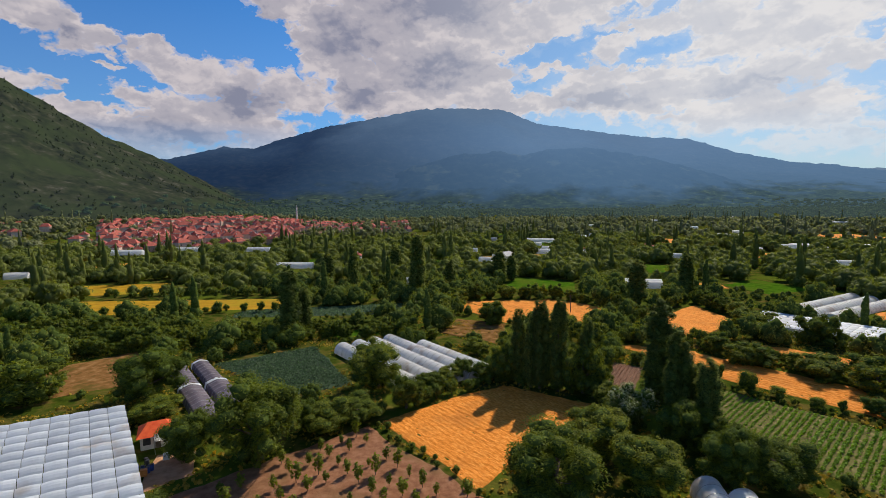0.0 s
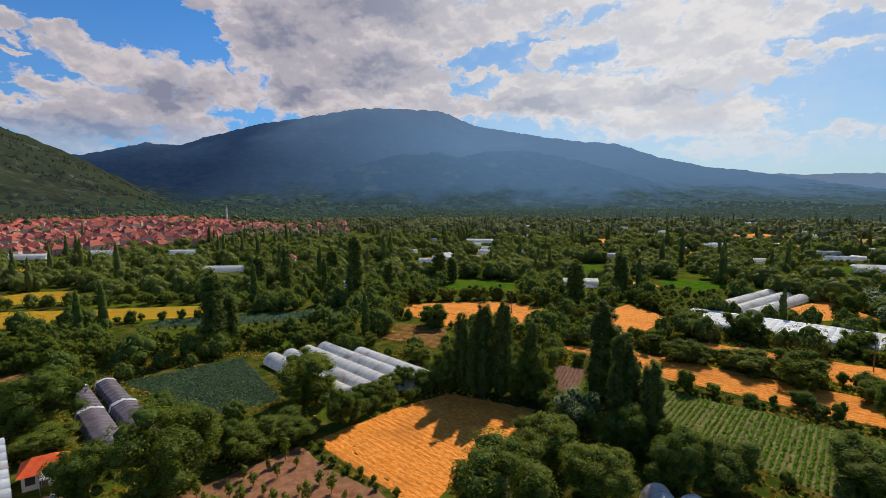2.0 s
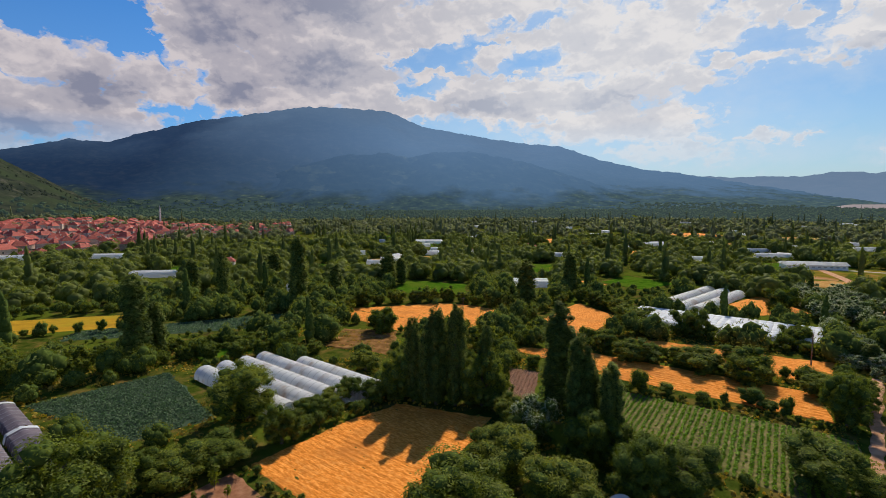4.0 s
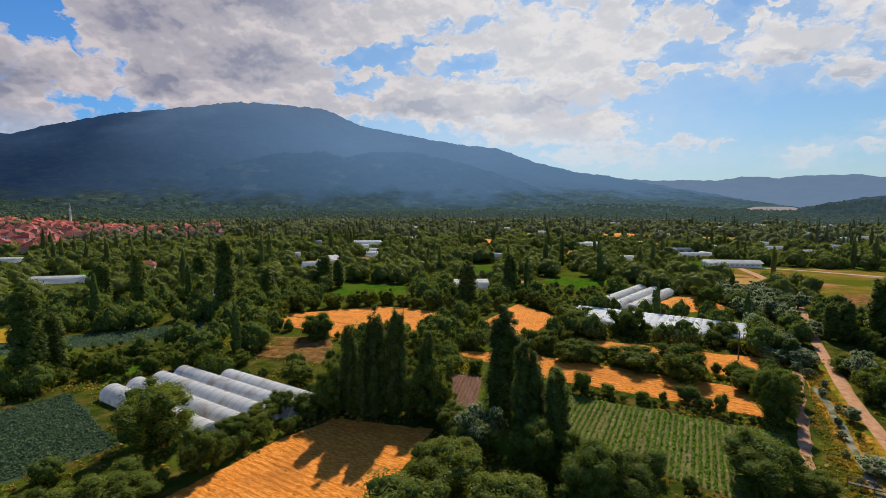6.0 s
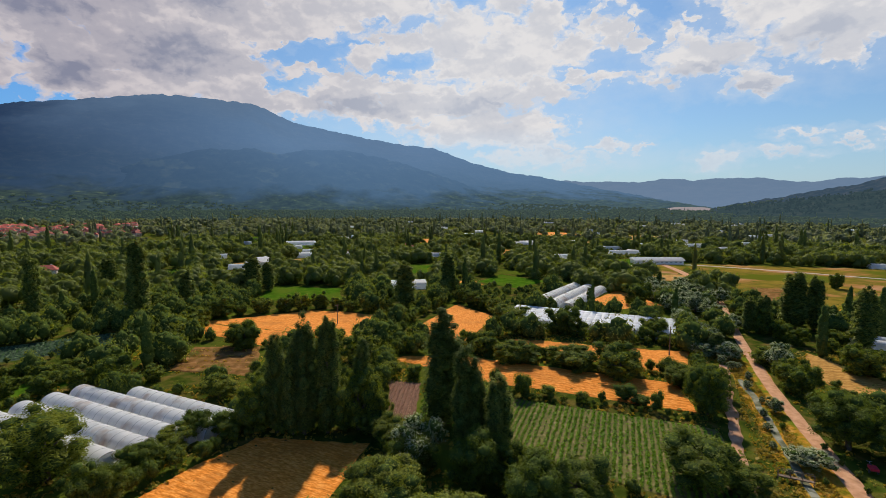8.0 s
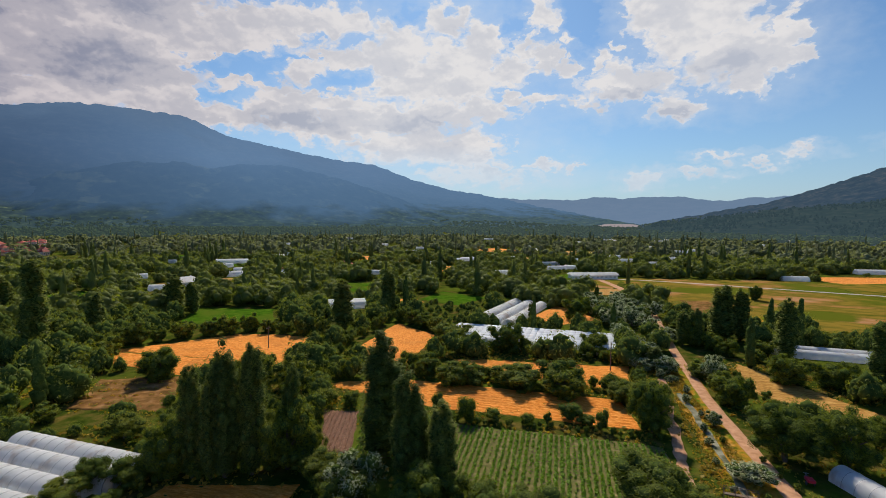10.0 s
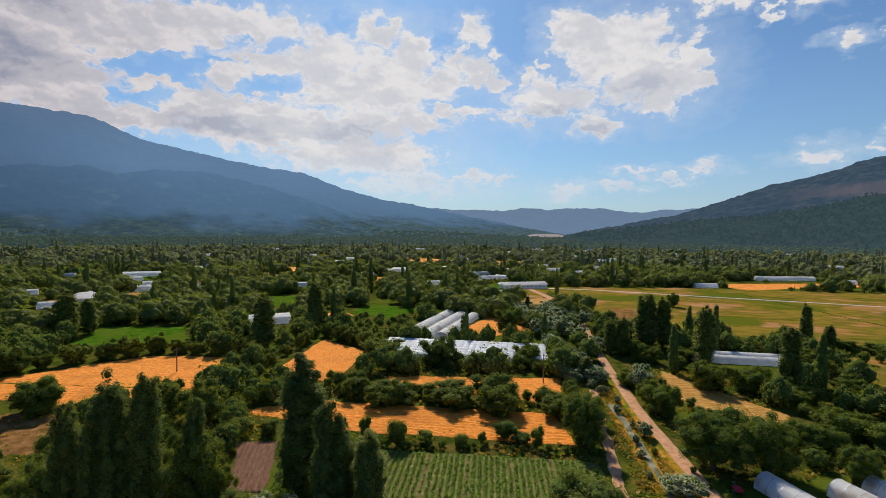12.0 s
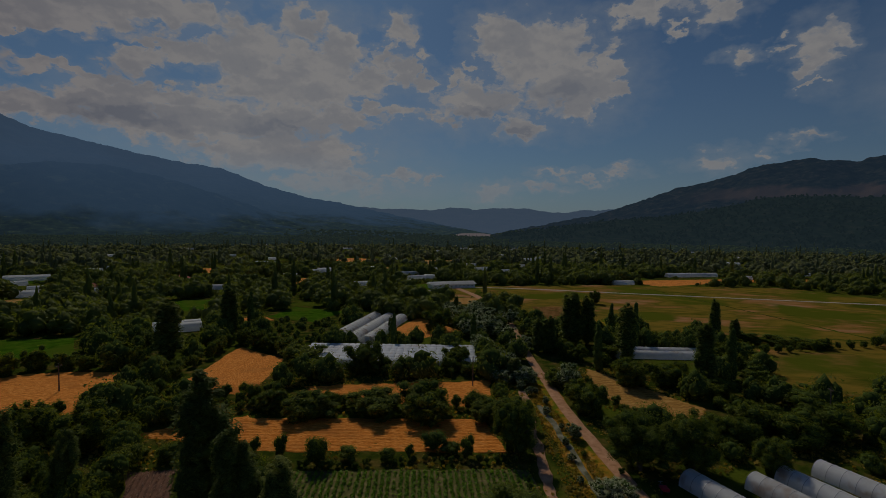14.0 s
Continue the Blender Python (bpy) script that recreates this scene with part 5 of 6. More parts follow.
def crown_mesh(name, mat, rng, kind, n_leaf, leaf, core_sub=1):
    """A crown for a tree 10 m high with radius 4; for a poplar 20 m with radius 2.4."""
    if kind == "tall":
        # several upright stems close together, each with its own tip
        stems, per = 6, 26
        tops = np.sort(rng.uniform(17.2, 20.0, stems))[::-1]
        tops[0] = 20.2
        th0 = np.arange(stems) * 2.4 + rng.uniform(0, 6)
        spread = np.where(np.arange(stems) == 0, 0.2, rng.uniform(0.85, 1.3, stems))
        cen, rad = [], []
        for k in range(stems):
            f = np.sort(rng.uniform(0.04, 0.985, per))
            z = 0.6 + f * (tops[k] - 0.8)
            fade = np.minimum(0.45 + 2.2 * f, 1) * (1 - 0.3 * f**5)
            wob = rng.normal(0, 0.2, (per, 2))
            cen.append(np.stack([math.cos(th0[k]) * spread[k] * fade + wob[:, 0], math.sin(th0[k]) * spread[k] * fade + wob[:, 1], z], -1))
            rad.append(np.clip(0.92 * np.minimum(f * 5 + 0.4, 1) * (1 - 0.72 * f**7), 0.22, 1) * rng.uniform(0.75, 1.2, per))
        cen, cr = np.concatenate(cen), np.concatenate(rad)
        squash, lift, up = 1.7, 0.9, 1.9
    elif kind == "shrub":
        n = 16
        d = rng.normal(0, 1, (n, 3))
        d /= np.linalg.norm(d, axis=1, keepdims=True)
        cen = d * (2.6, 2.6, 2.6) * rng.uniform(0.4, 1, n)[:, None] + (0, 0, 4.2)
        cen[:, 2] = np.abs(cen[:, 2]) * 1.05
        cr = rng.uniform(1.1, 1.9, n)
        squash, lift, up = 1.3, 0.4, 1.3
    else:
        n = 62
        d = rng.normal(0, 1, (n, 3))
        d /= np.linalg.norm(d, axis=1, keepdims=True)
        lop = 1 + 0.14 * np.sin(np.arctan2(d[:, 1], d[:, 0]) * 2 + rng.uniform(0, 6))
        low = np.where(d[:, 2] < 0, 0.9, 1.0)
        cen = d * np.array((3.3, 3.3, 4.1)) * (rng.uniform(0.5, 1.1, n) * lop * low)[:, None] + (0, 0, 4.7)
        cr = rng.uniform(0.55, 1.3, n)
        squash, lift, up = 1.2, 0.45, 1.15
    hv, hf = lumps(rng, cen, cr * (0.6 if kind == "tall" else 0.68), core_sub, squash)
    pick = rng.integers(0, len(cen), n_leaf)
    o = rng.normal(0, 1, (n_leaf, 3)) + (0, 0, 0.25)
    o /= np.linalg.norm(o, axis=1, keepdims=True)
    c = cen[pick] + o * (cr[pick] * rng.uniform(0.75, 1.12, n_leaf))[:, None] * (1, 1, up)
    if kind == "shrub":
        c[:, 2] = np.maximum(c[:, 2], 0.2)
    lv, _ = leaf_quads(rng, c, o, leaf, 0.65, lift)
    lv = lv.reshape(-1, 4, 3)[:, [0, 1, 2]].reshape(-1, 3)
    tri = np.arange(len(lv)).reshape(-1, 3)
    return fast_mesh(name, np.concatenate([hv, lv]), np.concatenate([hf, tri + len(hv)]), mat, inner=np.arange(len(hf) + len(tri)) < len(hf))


def trunk_bm(rng, high, radius, limbs, spread):
    bm = bmesh.new()
    tube(bm, (0, 0, -0.3), (0.1, 0.05, high * 0.5), radius, radius * 0.75, 8)
    tube(bm, (0.1, 0.05, high * 0.5), (0, 0, high), radius * 0.75, radius * 0.3, 7)
    for k in range(limbs):
        a = 6.28 * k / limbs + rng.uniform(-0.4, 0.4)
        z = high * rng.uniform(0.35, 0.75)
        tip = (math.cos(a) * spread, math.sin(a) * spread, z + spread * rng.uniform(0.5, 1.0))
        tube(bm, (0.05, 0, z), tip, radius * 0.45, radius * 0.12, 5)
    return bm


def make_tree(name, label, category, mat, kind, seed, n_leaf, leaf, core_sub=1):
    rng = np.random.default_rng(seed)
    ob = thing(name, 0, 0, 0, 0, label, category)
    if kind == "tall":
        part("trunk", trunk_bm(rng, 15, 0.32, 6, 1.0), M_BARK, ob)
    elif kind == "shrub":
        part("stem", trunk_bm(rng, 4, 0.16, 5, 1.6), M_BARK, ob)
    else:
        part("trunk", trunk_bm(rng, 6, 0.34, 7, 2.3), M_BARK, ob)
    put("crown", crown_mesh("crown", mat, rng, kind, n_leaf, leaf, core_sub), ob)
    return ob


PROTO = {
    "broad": [make_tree("walnut_tree", "broad dark-green walnut tree with dense crown", "tree", L_WALNUT, "broad", 10 + k, 17000, 0.15) for k in range(4)],
    "broad_far": [make_tree("walnut_tree", "rounded dark-green walnut tree between the plots", "tree", L_WALNUT, "broad", 20 + k, 6000, 0.26) for k in range(3)],
    "poplar": [make_tree("poplar_tree", "tall narrow dark-green poplar", "tree", L_POPLAR, "tall", 30 + k, 21000, 0.17) for k in range(4)],
    "poplar_far": [make_tree("poplar_tree", "slim dark-green poplar standing among orchards", "tree", L_POPLAR, "tall", 36 + k, 6500, 0.3) for k in range(3)],
    "cypress": [make_tree("cypress_tree", "slim dark cypress beside greenhouse", "tree", L_WALNUT, "tall", 40, 2600, 0.28)],
    "willow": [make_tree("willow_tree", "silver-leaved willow by the water", "tree", L_WILLOW, "broad", 50 + k, 5500, 0.22) for k in range(2)],
    "bush": [make_tree("shrub", "green hedge shrub at field edge", "shrub", L_BUSH, "shrub", 60 + k, 2200, 0.27) for k in range(3)],
}
SIZE = {"broad": (9.7, 3.95), "broad_far": (9.7, 3.95), "poplar": (20.3, 2.15), "poplar_far": (20.3, 2.1), "cypress": (20.3, 2.0), "willow": (9.9, 4.3), "bush": (8.6, 4.0)}
USED = set()
TREE_SPOTS = []
tree_rnd = random.Random(3)


def plant(kind, x, y, high, radius, z=None):
    """One more tree of a kind; the first use of each form takes the form itself."""
    if kind + "_far" in PROTO and math.hypot(x - 8, y - 16) > 112:
        kind += "_far"
    k = tree_rnd.randrange(len(PROTO[kind]))
    h0, r0 = SIZE[kind]
    sunk = 0.1 * high if kind == "broad_far" else 0.0
    m = pose(x, y, float(ground_z(x, y)) - sunk, 0, 0, tree_rnd.uniform(0, 360)) @ Matrix.Diagonal((radius / r0, radius / r0, high / h0, 1))
    TREE_SPOTS.append((x, y, radius))
    ob = PROTO[kind][k]
    if (kind, k) not in USED:
        USED.add((kind, k))
        ob.matrix_basis = m
        ob["planted"] = 1
        return ob
    c = ob.copy()
    scene.collection.objects.link(c)
    c.matrix_basis = m
    for o in ob.children:
        q = o.copy()
        scene.collection.objects.link(q)
        q.parent = c
    return c


WALNUTS_BY_TUNNELS = ((-60, 95.9, 11.6, 7.6), (-29, 73.3, 13.8, 7.6), (-40.2, 73, 8.5, 4.6), (-85.5, 96.6, 11.2, 7.2), (-14.5, 102.7, 11.1, 7.2), (-7.5, 91.5, 6.9, 3.6), (-3.4, 100.2, 4.5, 3.4), (4.4, 107.6, 5, 3), (9, 105, 4.7, 3.4), (1.1, 104.6, 4, 3.3), (-54.3, 87.3, 4.5, 5), (-21, 82.4, 5.6, 5), (-16.4, 87.4, 4.2, 5.4), (-23.9, 82.9, 6, 3.3))
WALNUTS_BELOW = ((14.6, 61.2, 10.9, 7.1), (23.9, 72.1, 8.5, 5.4), (27.5, 63.7, 8.5, 5.6), (11.4, 61.8, 7.5, 3.4), (31.3, 91, 4.8, 3.7), (46.4, 64.3, 6.9, 5.3), (65.3, 60.8, 7.8, 6.5), (22.6, 75.2, 6.6, 4.9), (69.1, 56.5, 3.9, 3.7), (39.4, 64.5, 9.4, 4.7), (36.8, 73.8, 9.2, 4.5), (31.7, 81.6, 6.1, 3.9), (42.3, 71.5, 7, 3.8))
TREES_BEHIND_STUBBLE = ((28.6, 97.9, 11.4, 4.3), (13.6, 105.7, 10, 4.3), (32.6, 96.4, 6.6, 2.4), (15.9, 158.5, 8.5, 4.8), (34.2, 138.4, 9.9, 4.3), (39.8, 132.3, 9.1, 5.2), (16.3, 155.5, 8.8, 4.4), (30.7, 109.5, 7.1, 3.2), (17, 120.1, 7.4, 4.4), (8.4, 123.7, 4.6, 3.8), (-11.2, 142.8, 7.4, 4.8), (-20.9, 149.7, 4.8, 4.1))
TREES_BY_GREENHOUSE = ((101.5, 129.6, 10.1, 5.7), (122, 113.8, 7.1, 4.4), (87.1, 74.4, 9.5, 4.1), (95.7, 79.4, 6.6, 4.9), (95, 85.4, 4.2, 4.2), (87.5, 95.5, 8.7, 5.7), (82.7, 104.1, 6, 5.5), (72.2, 114.8, 6.3, 4.7), (70.1, 122.9, 5.9, 3.7), (94.9, 86.2, 4.6, 3.5), (74.4, 114.7, 5.3, 5), (84, 107.9, 5.6, 5.2), (89.8, 99.3, 7.7, 5.3), (94.7, 147.9, 7.1, 7))
TREES_BY_ROAD = ((112.2, 71.7, 8, 4.2), (125.8, 85.8, 4.8, 3.7), (137, 71.5, 8.8, 5.2), (143.5, 64, 7.7, 5.2), (95, 56.3, 9.2, 5.8), (100.2, 49.6, 10.2, 5.2), (124, 44.2, 7.8, 5.1), (123, 37, 6.8, 5.2), (107.2, 61.1, 5.6, 3.8), (160.8, 111.7, 5.7, 3.8), (144, 54.6, 4.9, 5.5), (132.1, 34.3, 8.4, 6.3), (107.1, 39.2, 6.2, 3.2), (116.5, 76.2, 6.5, 3.8), (122.5, 115.4, 6.8, 4.2))
TREES_ON_MEADOW = ((264.5, 132.6, 8.6, 3.8), (197.1, 82.4, 3.4, 3.2), (200.8, 78.7, 3.8, 2.4), (153.1, 103.5, 8.9, 3.9), (166.9, 85.1, 5.3, 3.8), (160.4, 86.9, 5.1, 4.4), (214.5, 57.4, 4.2, 5.8), (217.6, 47.9, 3.7, 6), (219.8, 39.5, 3.7, 6.2), (175.7, 55.3, 4.8, 4.1), (159.1, 48, 5.6, 4.1), (155.1, 149, 10.8, 6), (152, 39, 3.8, 5.8), (181.6, 61.8, 5.9, 4.7))
POPLAR_ROWS = ((16.2, 102.9, 17.4, 1.9), (20.2, 100.5, 21.1, 2.7), (23.7, 99.1, 20.2, 2.3), (42.5, 93.3, 20.6, 4.3), (40, 80.9, 18, 2.6), (43.5, 78, 14.2, 2.3), (29.8, 99.5, 15.7, 1.7), (18.4, 101.2, 15.9, 1.8), (42.1, 81.9, 12.1, 2))
POPLARS_AFAR = ((168.7, 101.8, 16.3, 3.8), (172.5, 98, 15.2, 2.7), (160.5, 80.7, 15.6, 2.8), (206, 65.7, 13.8, 1.9), (211.4, 60.4, 7.5, 1.7), (148.3, 57.5, 14.7, 2.5), (151.5, 105, 9.8, 1.8), (154.1, 102.3, 10.5, 2.1), (121.2, 95.2, 5.6, 1.7), (-45.2, 141, 19.8, 3.2), (-42, 145.8, 13.4, 2.1), (-10.4, 197.1, 24.4, 3.5), (72.3, 180.3, 15.7, 3.7), (100, 199.3, 15.7, 2.9), (-11.9, 218.9, 19.9, 3.2), (-39, 210, 20.2, 2.3), (-53.6, 225.1, 15.2, 2.8), (2.9, 213.1, 12.9, 2.8), (28, 242.4, 14.1, 3.6), (34, 240, 11.6, 2.6), (-25.6, 263.5, 14.1, 3.1))
CYPRESSES = ((134.1, 152.7, 8.3, 1.2), (135.4, 150.2, 3.1, 1), (184.3, 162.9, 10.1, 1.3), (94.5, 133.7, 4.3, 1.3))
WILLOWS = ((155.2, 133, 7.4, 5), (162.5, 130.1, 7.8, 5.4), (166.2, 148.5, 7.6, 4.3), (184.3, 136, 6.3, 4.6), (136.9, 116.9, 7.1, 4), (125.9, 100.6, 5.2, 3.8), (121.6, 92.8, 4.8, 3.8), (118, 96.5, 3.9, 3.3), (121, 92.1, 4.3, 3.4), (32.3, 82.1, 8.5, 4.1), (124.4, 82.4, 6.9, 3.3), (183.3, 100.4, 4.8, 4.2), (125.7, 100.7, 6.1, 4), (147.3, 109.1, 4.5, 3.5), (152.6, 110.6, 5.1, 3.4), (83.3, 56.2, 3.3, 3.4), (99, 69.3, 3.2, 1.9))
WILLOWS_AT_BEND = ((189, 168, 6.5, 5), (181, 152, 7, 5.2), (174, 143, 6.8, 5), (196, 160, 6.2, 4.6), (169, 134, 6, 4.5), (160, 122, 5.4, 4.2), (188, 150, 6, 5), (203, 166, 5.5, 4.5), (177, 160, 7, 5))
HEDGE_SHRUBS = ((62.2, 96.7, 5.3, 2.6), (78.8, 85.8, 3.8, 2.9), (80.2, 79.8, 4.2, 1.7), (59.7, 103.2, 4.5, 1.5), (42.4, 118.9, 4, 2.9), (47, 115.6, 3.4, 2.3), (66.6, 94.3, 2.6, 2.3), (79.2, 82.8, 2.4, 2.4), (70.6, 89.1, 2.5, 1.8), (73.4, 86.8, 2.9, 1))
for spots, kind in ((WALNUTS_BY_TUNNELS, "broad"), (WALNUTS_BELOW, "broad"), (TREES_BEHIND_STUBBLE, "broad"), (TREES_BY_GREENHOUSE, "broad"), (TREES_BY_ROAD, "broad"), (TREES_ON_MEADOW, "broad"),
                    (POPLAR_ROWS, "poplar"), (POPLARS_AFAR, "poplar"), (CYPRESSES, "cypress"), (WILLOWS, "willow"), (WILLOWS_AT_BEND, "willow"), (HEDGE_SHRUBS, "bush")):
    for x, y, high, radius in spots:
        wide = 1.16 if spots is POPLARS_AFAR else 1.0
        plant(kind, x, y, high * (1.15 if wide > 1.1 else 1.0), radius * wide)


def hedge(a, b, kind, high, gap, wide=0.0, jitter=1.0):
    """A row of trees or shrubs between two places."""
    ln = math.dist(a, b)
    n = max(1, round(ln / gap))
    for k in range(n + 1):
        t = k / n
        h = high * tree_rnd.uniform(0.65, 1.2)
        plant(kind, a[0] + (b[0] - a[0]) * t + tree_rnd.uniform(-1, 1) * jitter, a[1] + (b[1] - a[1]) * t + tree_rnd.uniform(-1, 1) * jitter, h, (wide or h * 0.5) * tree_rnd.uniform(0.8, 1.25))


HEDGES = ((-13, 88, 11, 105, "bush", 3.2, 2.6), (30, 96, 36, 88, "bush", 4, 3), (-12, 84, 4, 63, "bush", 1.6, 2.6), (57, 101, 86, 72.5, "bush", 1.5, 1.3), (46, 121, 57, 108, "bush", 3, 3),
          (66, 128, 84, 112, "bush", 3.8, 2.1), (84, 112, 100, 90, "bush", 3.8, 2.2), (60, 130, 78, 132, "bush", 4, 4), (95, 141, 122, 105, "bush", 4.2, 2.6), (93, 138, 120, 103, "bush", 3.2, 3.0), (114, 88, 150, 121, "willow", 2.6, 4.5), (58, 150, 70, 134, "bush", 4, 4))
HEDGES_TWO = ((22, 154, 60, 148, "bush", 3.6, 4), (0, 165, 8, 195, "broad", 7, 6.5), (6, 197, 46, 196, "broad", 7, 6.5), (46, 196, 64, 176, "broad", 6.5, 6.5), (96, 183, 98, 156, "broad", 7, 6.5), (62, 158, 92, 184, "bush", 5, 5),
              (-60, 138, -30, 142, "broad", 4.6, 5), (-120, 135, -62, 138, "broad", 6, 6), (-175, 140, -120, 136, "broad", 8, 7), (-76, 165, -14, 168, "bush", 1.6, 3), (-80, 149, -26, 152, "broad", 4.0, 3.6), (-86, 143, -30, 146, "broad", 4.8, 3.8), (-130, 150, -84, 150, "broad", 6, 4.6), (-128, 142, -66, 141, "broad", 5.6, 4.6), (-100, 126, -64, 134, "broad", 5, 4.2), (-30, 142, -4, 140, "broad", 5.5, 6))
HEDGES_THREE = ((14, 104, 33, 96, "broad", 4.2, 3.6), (12, 106, 30, 99, "bush", 4, 3), (113, 61, 131, 82, "bush", 3.4, 4), (150, 92, 166, 112, "broad", 6, 6), (139, 50, 152, 84, "broad", 3.6, 6.0), (186, 60, 240, 20, "bush", 4, 5), (84, 50, 92, 57, "bush", 1.2, 3),
                (96, 69, 126, 95, "willow", 1.9, 6.5), (80, 52.5, 100, 71, "bush", 1.2, 8.0), (78, 56.5, 90, 66.5, "willow", 1.5, 7.5), (-160, 170, -62, 178, "bush", 4, 6), (-140, 205, -62, 206, "bush", 4.5, 7), (70, 64, 82, 70, "bush", 1.2, 2.6), (113, 48, 127, 40, "broad", 6, 6))
for x0, y0, x1, y1, kind, high, gap in HEDGES + HEDGES_TWO + HEDGES_THREE:
    hedge((x0, y0), (x1, y1), kind, high, gap)


# ---- crops, saplings ----
def crop(name, label, corners, way, row_gap, step, mat, leaf, high, leaves, seed, miss=0.04, paths=0):
    """Plants in rows on four corners: a rosette of leaves each."""
    rng = np.random.default_rng(seed)
    c = np.array(corners, float)
    w = np.array(way) / math.hypot(*way)
    s = np.array((w[1], -w[0]))
    d, e = c @ s, c @ w
    dd, ee = np.meshgrid(np.arange(d.min(), d.max(), row_gap), np.arange(e.min(), e.max(), step), indexing="ij")
    p = dd[..., None] * s + ee[..., None] * w
    p = p.reshape(-1, 2) + rng.normal(0, 0.07, (dd.size, 2))
    thin = fbm(p[:, 0], p[:, 1], 9, 4, seed)
    gone = np.zeros(len(p), bool) if not paths else np.repeat(np.arange(len(dd)) % paths == 3, dd.shape[1]) & (rng.random(len(p)) < 0.6)
    p = p[~gone & in_poly(c, p[:, 0], p[:, 1]) & (rng.random(len(p)) > miss + 0.3 * (thin > 0.5))]
    n = len(p)
    size = rng.uniform(0.7, 1.25, n) * leaf * (1 + 0.3 * fbm(p[:, 0], p[:, 1], 14, 3, seed + 1))
    o = rng.normal(0, 1, (n, leaves, 3))
    o[..., 2] = np.abs(o[..., 2]) * 0.8 + 0.2
    o /= np.linalg.norm(o, axis=-1, keepdims=True)
    base = np.concatenate([p, np.full((n, 1), 0.12)], 1)[:, None]
    cen = base + o * (size[:, None, None] * 0.8) * (1, 1, high)
    v, f = leaf_quads(rng, cen.reshape(-1, 3), o.reshape(-1, 3) + (0, 0, 0.6), np.repeat(size, leaves) * 0.62, 0.8)
    return tagged(put(name, fast_mesh(name, v, f, mat)), label, "crop", kind="stuff")


crop("cabbage_rows", "rows of blue-green cabbages", ((-57.5, 118.6), (-36, 132.8), (-20.8, 104.5), (-33, 97.6)), (0.86, 0.5), 0.8, 0.42, L_CABBAGE, 0.32, 0.7, 6, 21, 0.02)
crop("bean_rows", "rows of bright green bean plants", ((58.3, 97.8), (82.8, 70), (64, 52.8), (44.6, 84)), ROW_A, 0.95, 0.24, L_CROP, 0.24, 1.0, 8, 22, 0.02, 7)
crop("bean_corner", "green bean plants beside the brown plot", ((47.8, 111.2), (54, 103.6), (43.5, 91), (39.2, 97)), ROW_A, 0.9, 0.32, L_CROP, 0.3, 1.0, 7, 25, 0.1)
crop("stalk_rows", "rows of dry stalks on brown soil", ((41.8, 115.8), (46.6, 111.8), (38.0, 98.2), (34.2, 101.0)), (0.53, 0.85), 0.85, 0.16, L_STALK, 0.17, 0.8, 3, 24)
crop("weed_rows", "tufts of weeds in lines on the brown plot", ((0, 145.5), (5, 162.5), (19.5, 156), (15.5, 134.5)), (0.9, -0.43), 4.2, 0.7, L_WEED, 0.4, 1.0, 5, 26, 0.45)
crop("far_vegetable_rows", "rows of dark blue-green vegetables", ((-75, 179.5), (-16, 189), (-15, 172), (-75, 169)), (0.98, 0.15), 1.2, 0.9, L_CABBAGE, 0.5, 0.8, 4, 23)


def saplings():
    """Young fruit trees in rows on the bare plot."""
    rng = np.random.default_rng(8)
    first = None
    for i in range(-9, 10):
        for j in range(-9, 10):
            x, y = -15 + i * 3.1 * 0.62 + j * 3.3 * 0.78, 64 - i * 3.1 * 0.78 + j * 3.3 * 0.62
            if not in_poly(np.array(((-36, 62), (-14.5, 82), (3.5, 62), (-18, 44.5))), x, y) or rng.random() < 0.14:
                continue
            s = rng.uniform(0.7, 1.75)
            m = pose(x + rng.normal(0, 0.2), y + rng.normal(0, 0.2), 0.03, 0, 0, rng.uniform(0, 360)) @ Matrix.Diagonal((s, s, s * rng.uniform(0.8, 1.2), 1))
            if first is None:
                first = tagged(thing("sapling", x, y, 0), "young fruit tree on bare soil", "sapling", "orchard saplings")
                part("stem", trunk_bm(rng, 1.3, 0.04, 4, 0.4), M_BARK, first)
                r = np.random.default_rng(77)
                o = r.normal(0, 1, (110, 3))
                o /= np.linalg.norm(o, axis=1, keepdims=True)
                v, f = leaf_quads(r, o * (0.55, 0.55, 0.8) * r.uniform(0.4, 1, (110, 1)) + (0, 0, 1.15), o, 0.17)
                put("crown", fast_mesh("crown", v, f, L_BUSH), first)
                first.matrix_basis = m
            else:
                copy_thing(first, m @ Matrix.Diagonal((1 / first.scale[0], 1 / first.scale[1], 1 / first.scale[2], 1)))


saplings()


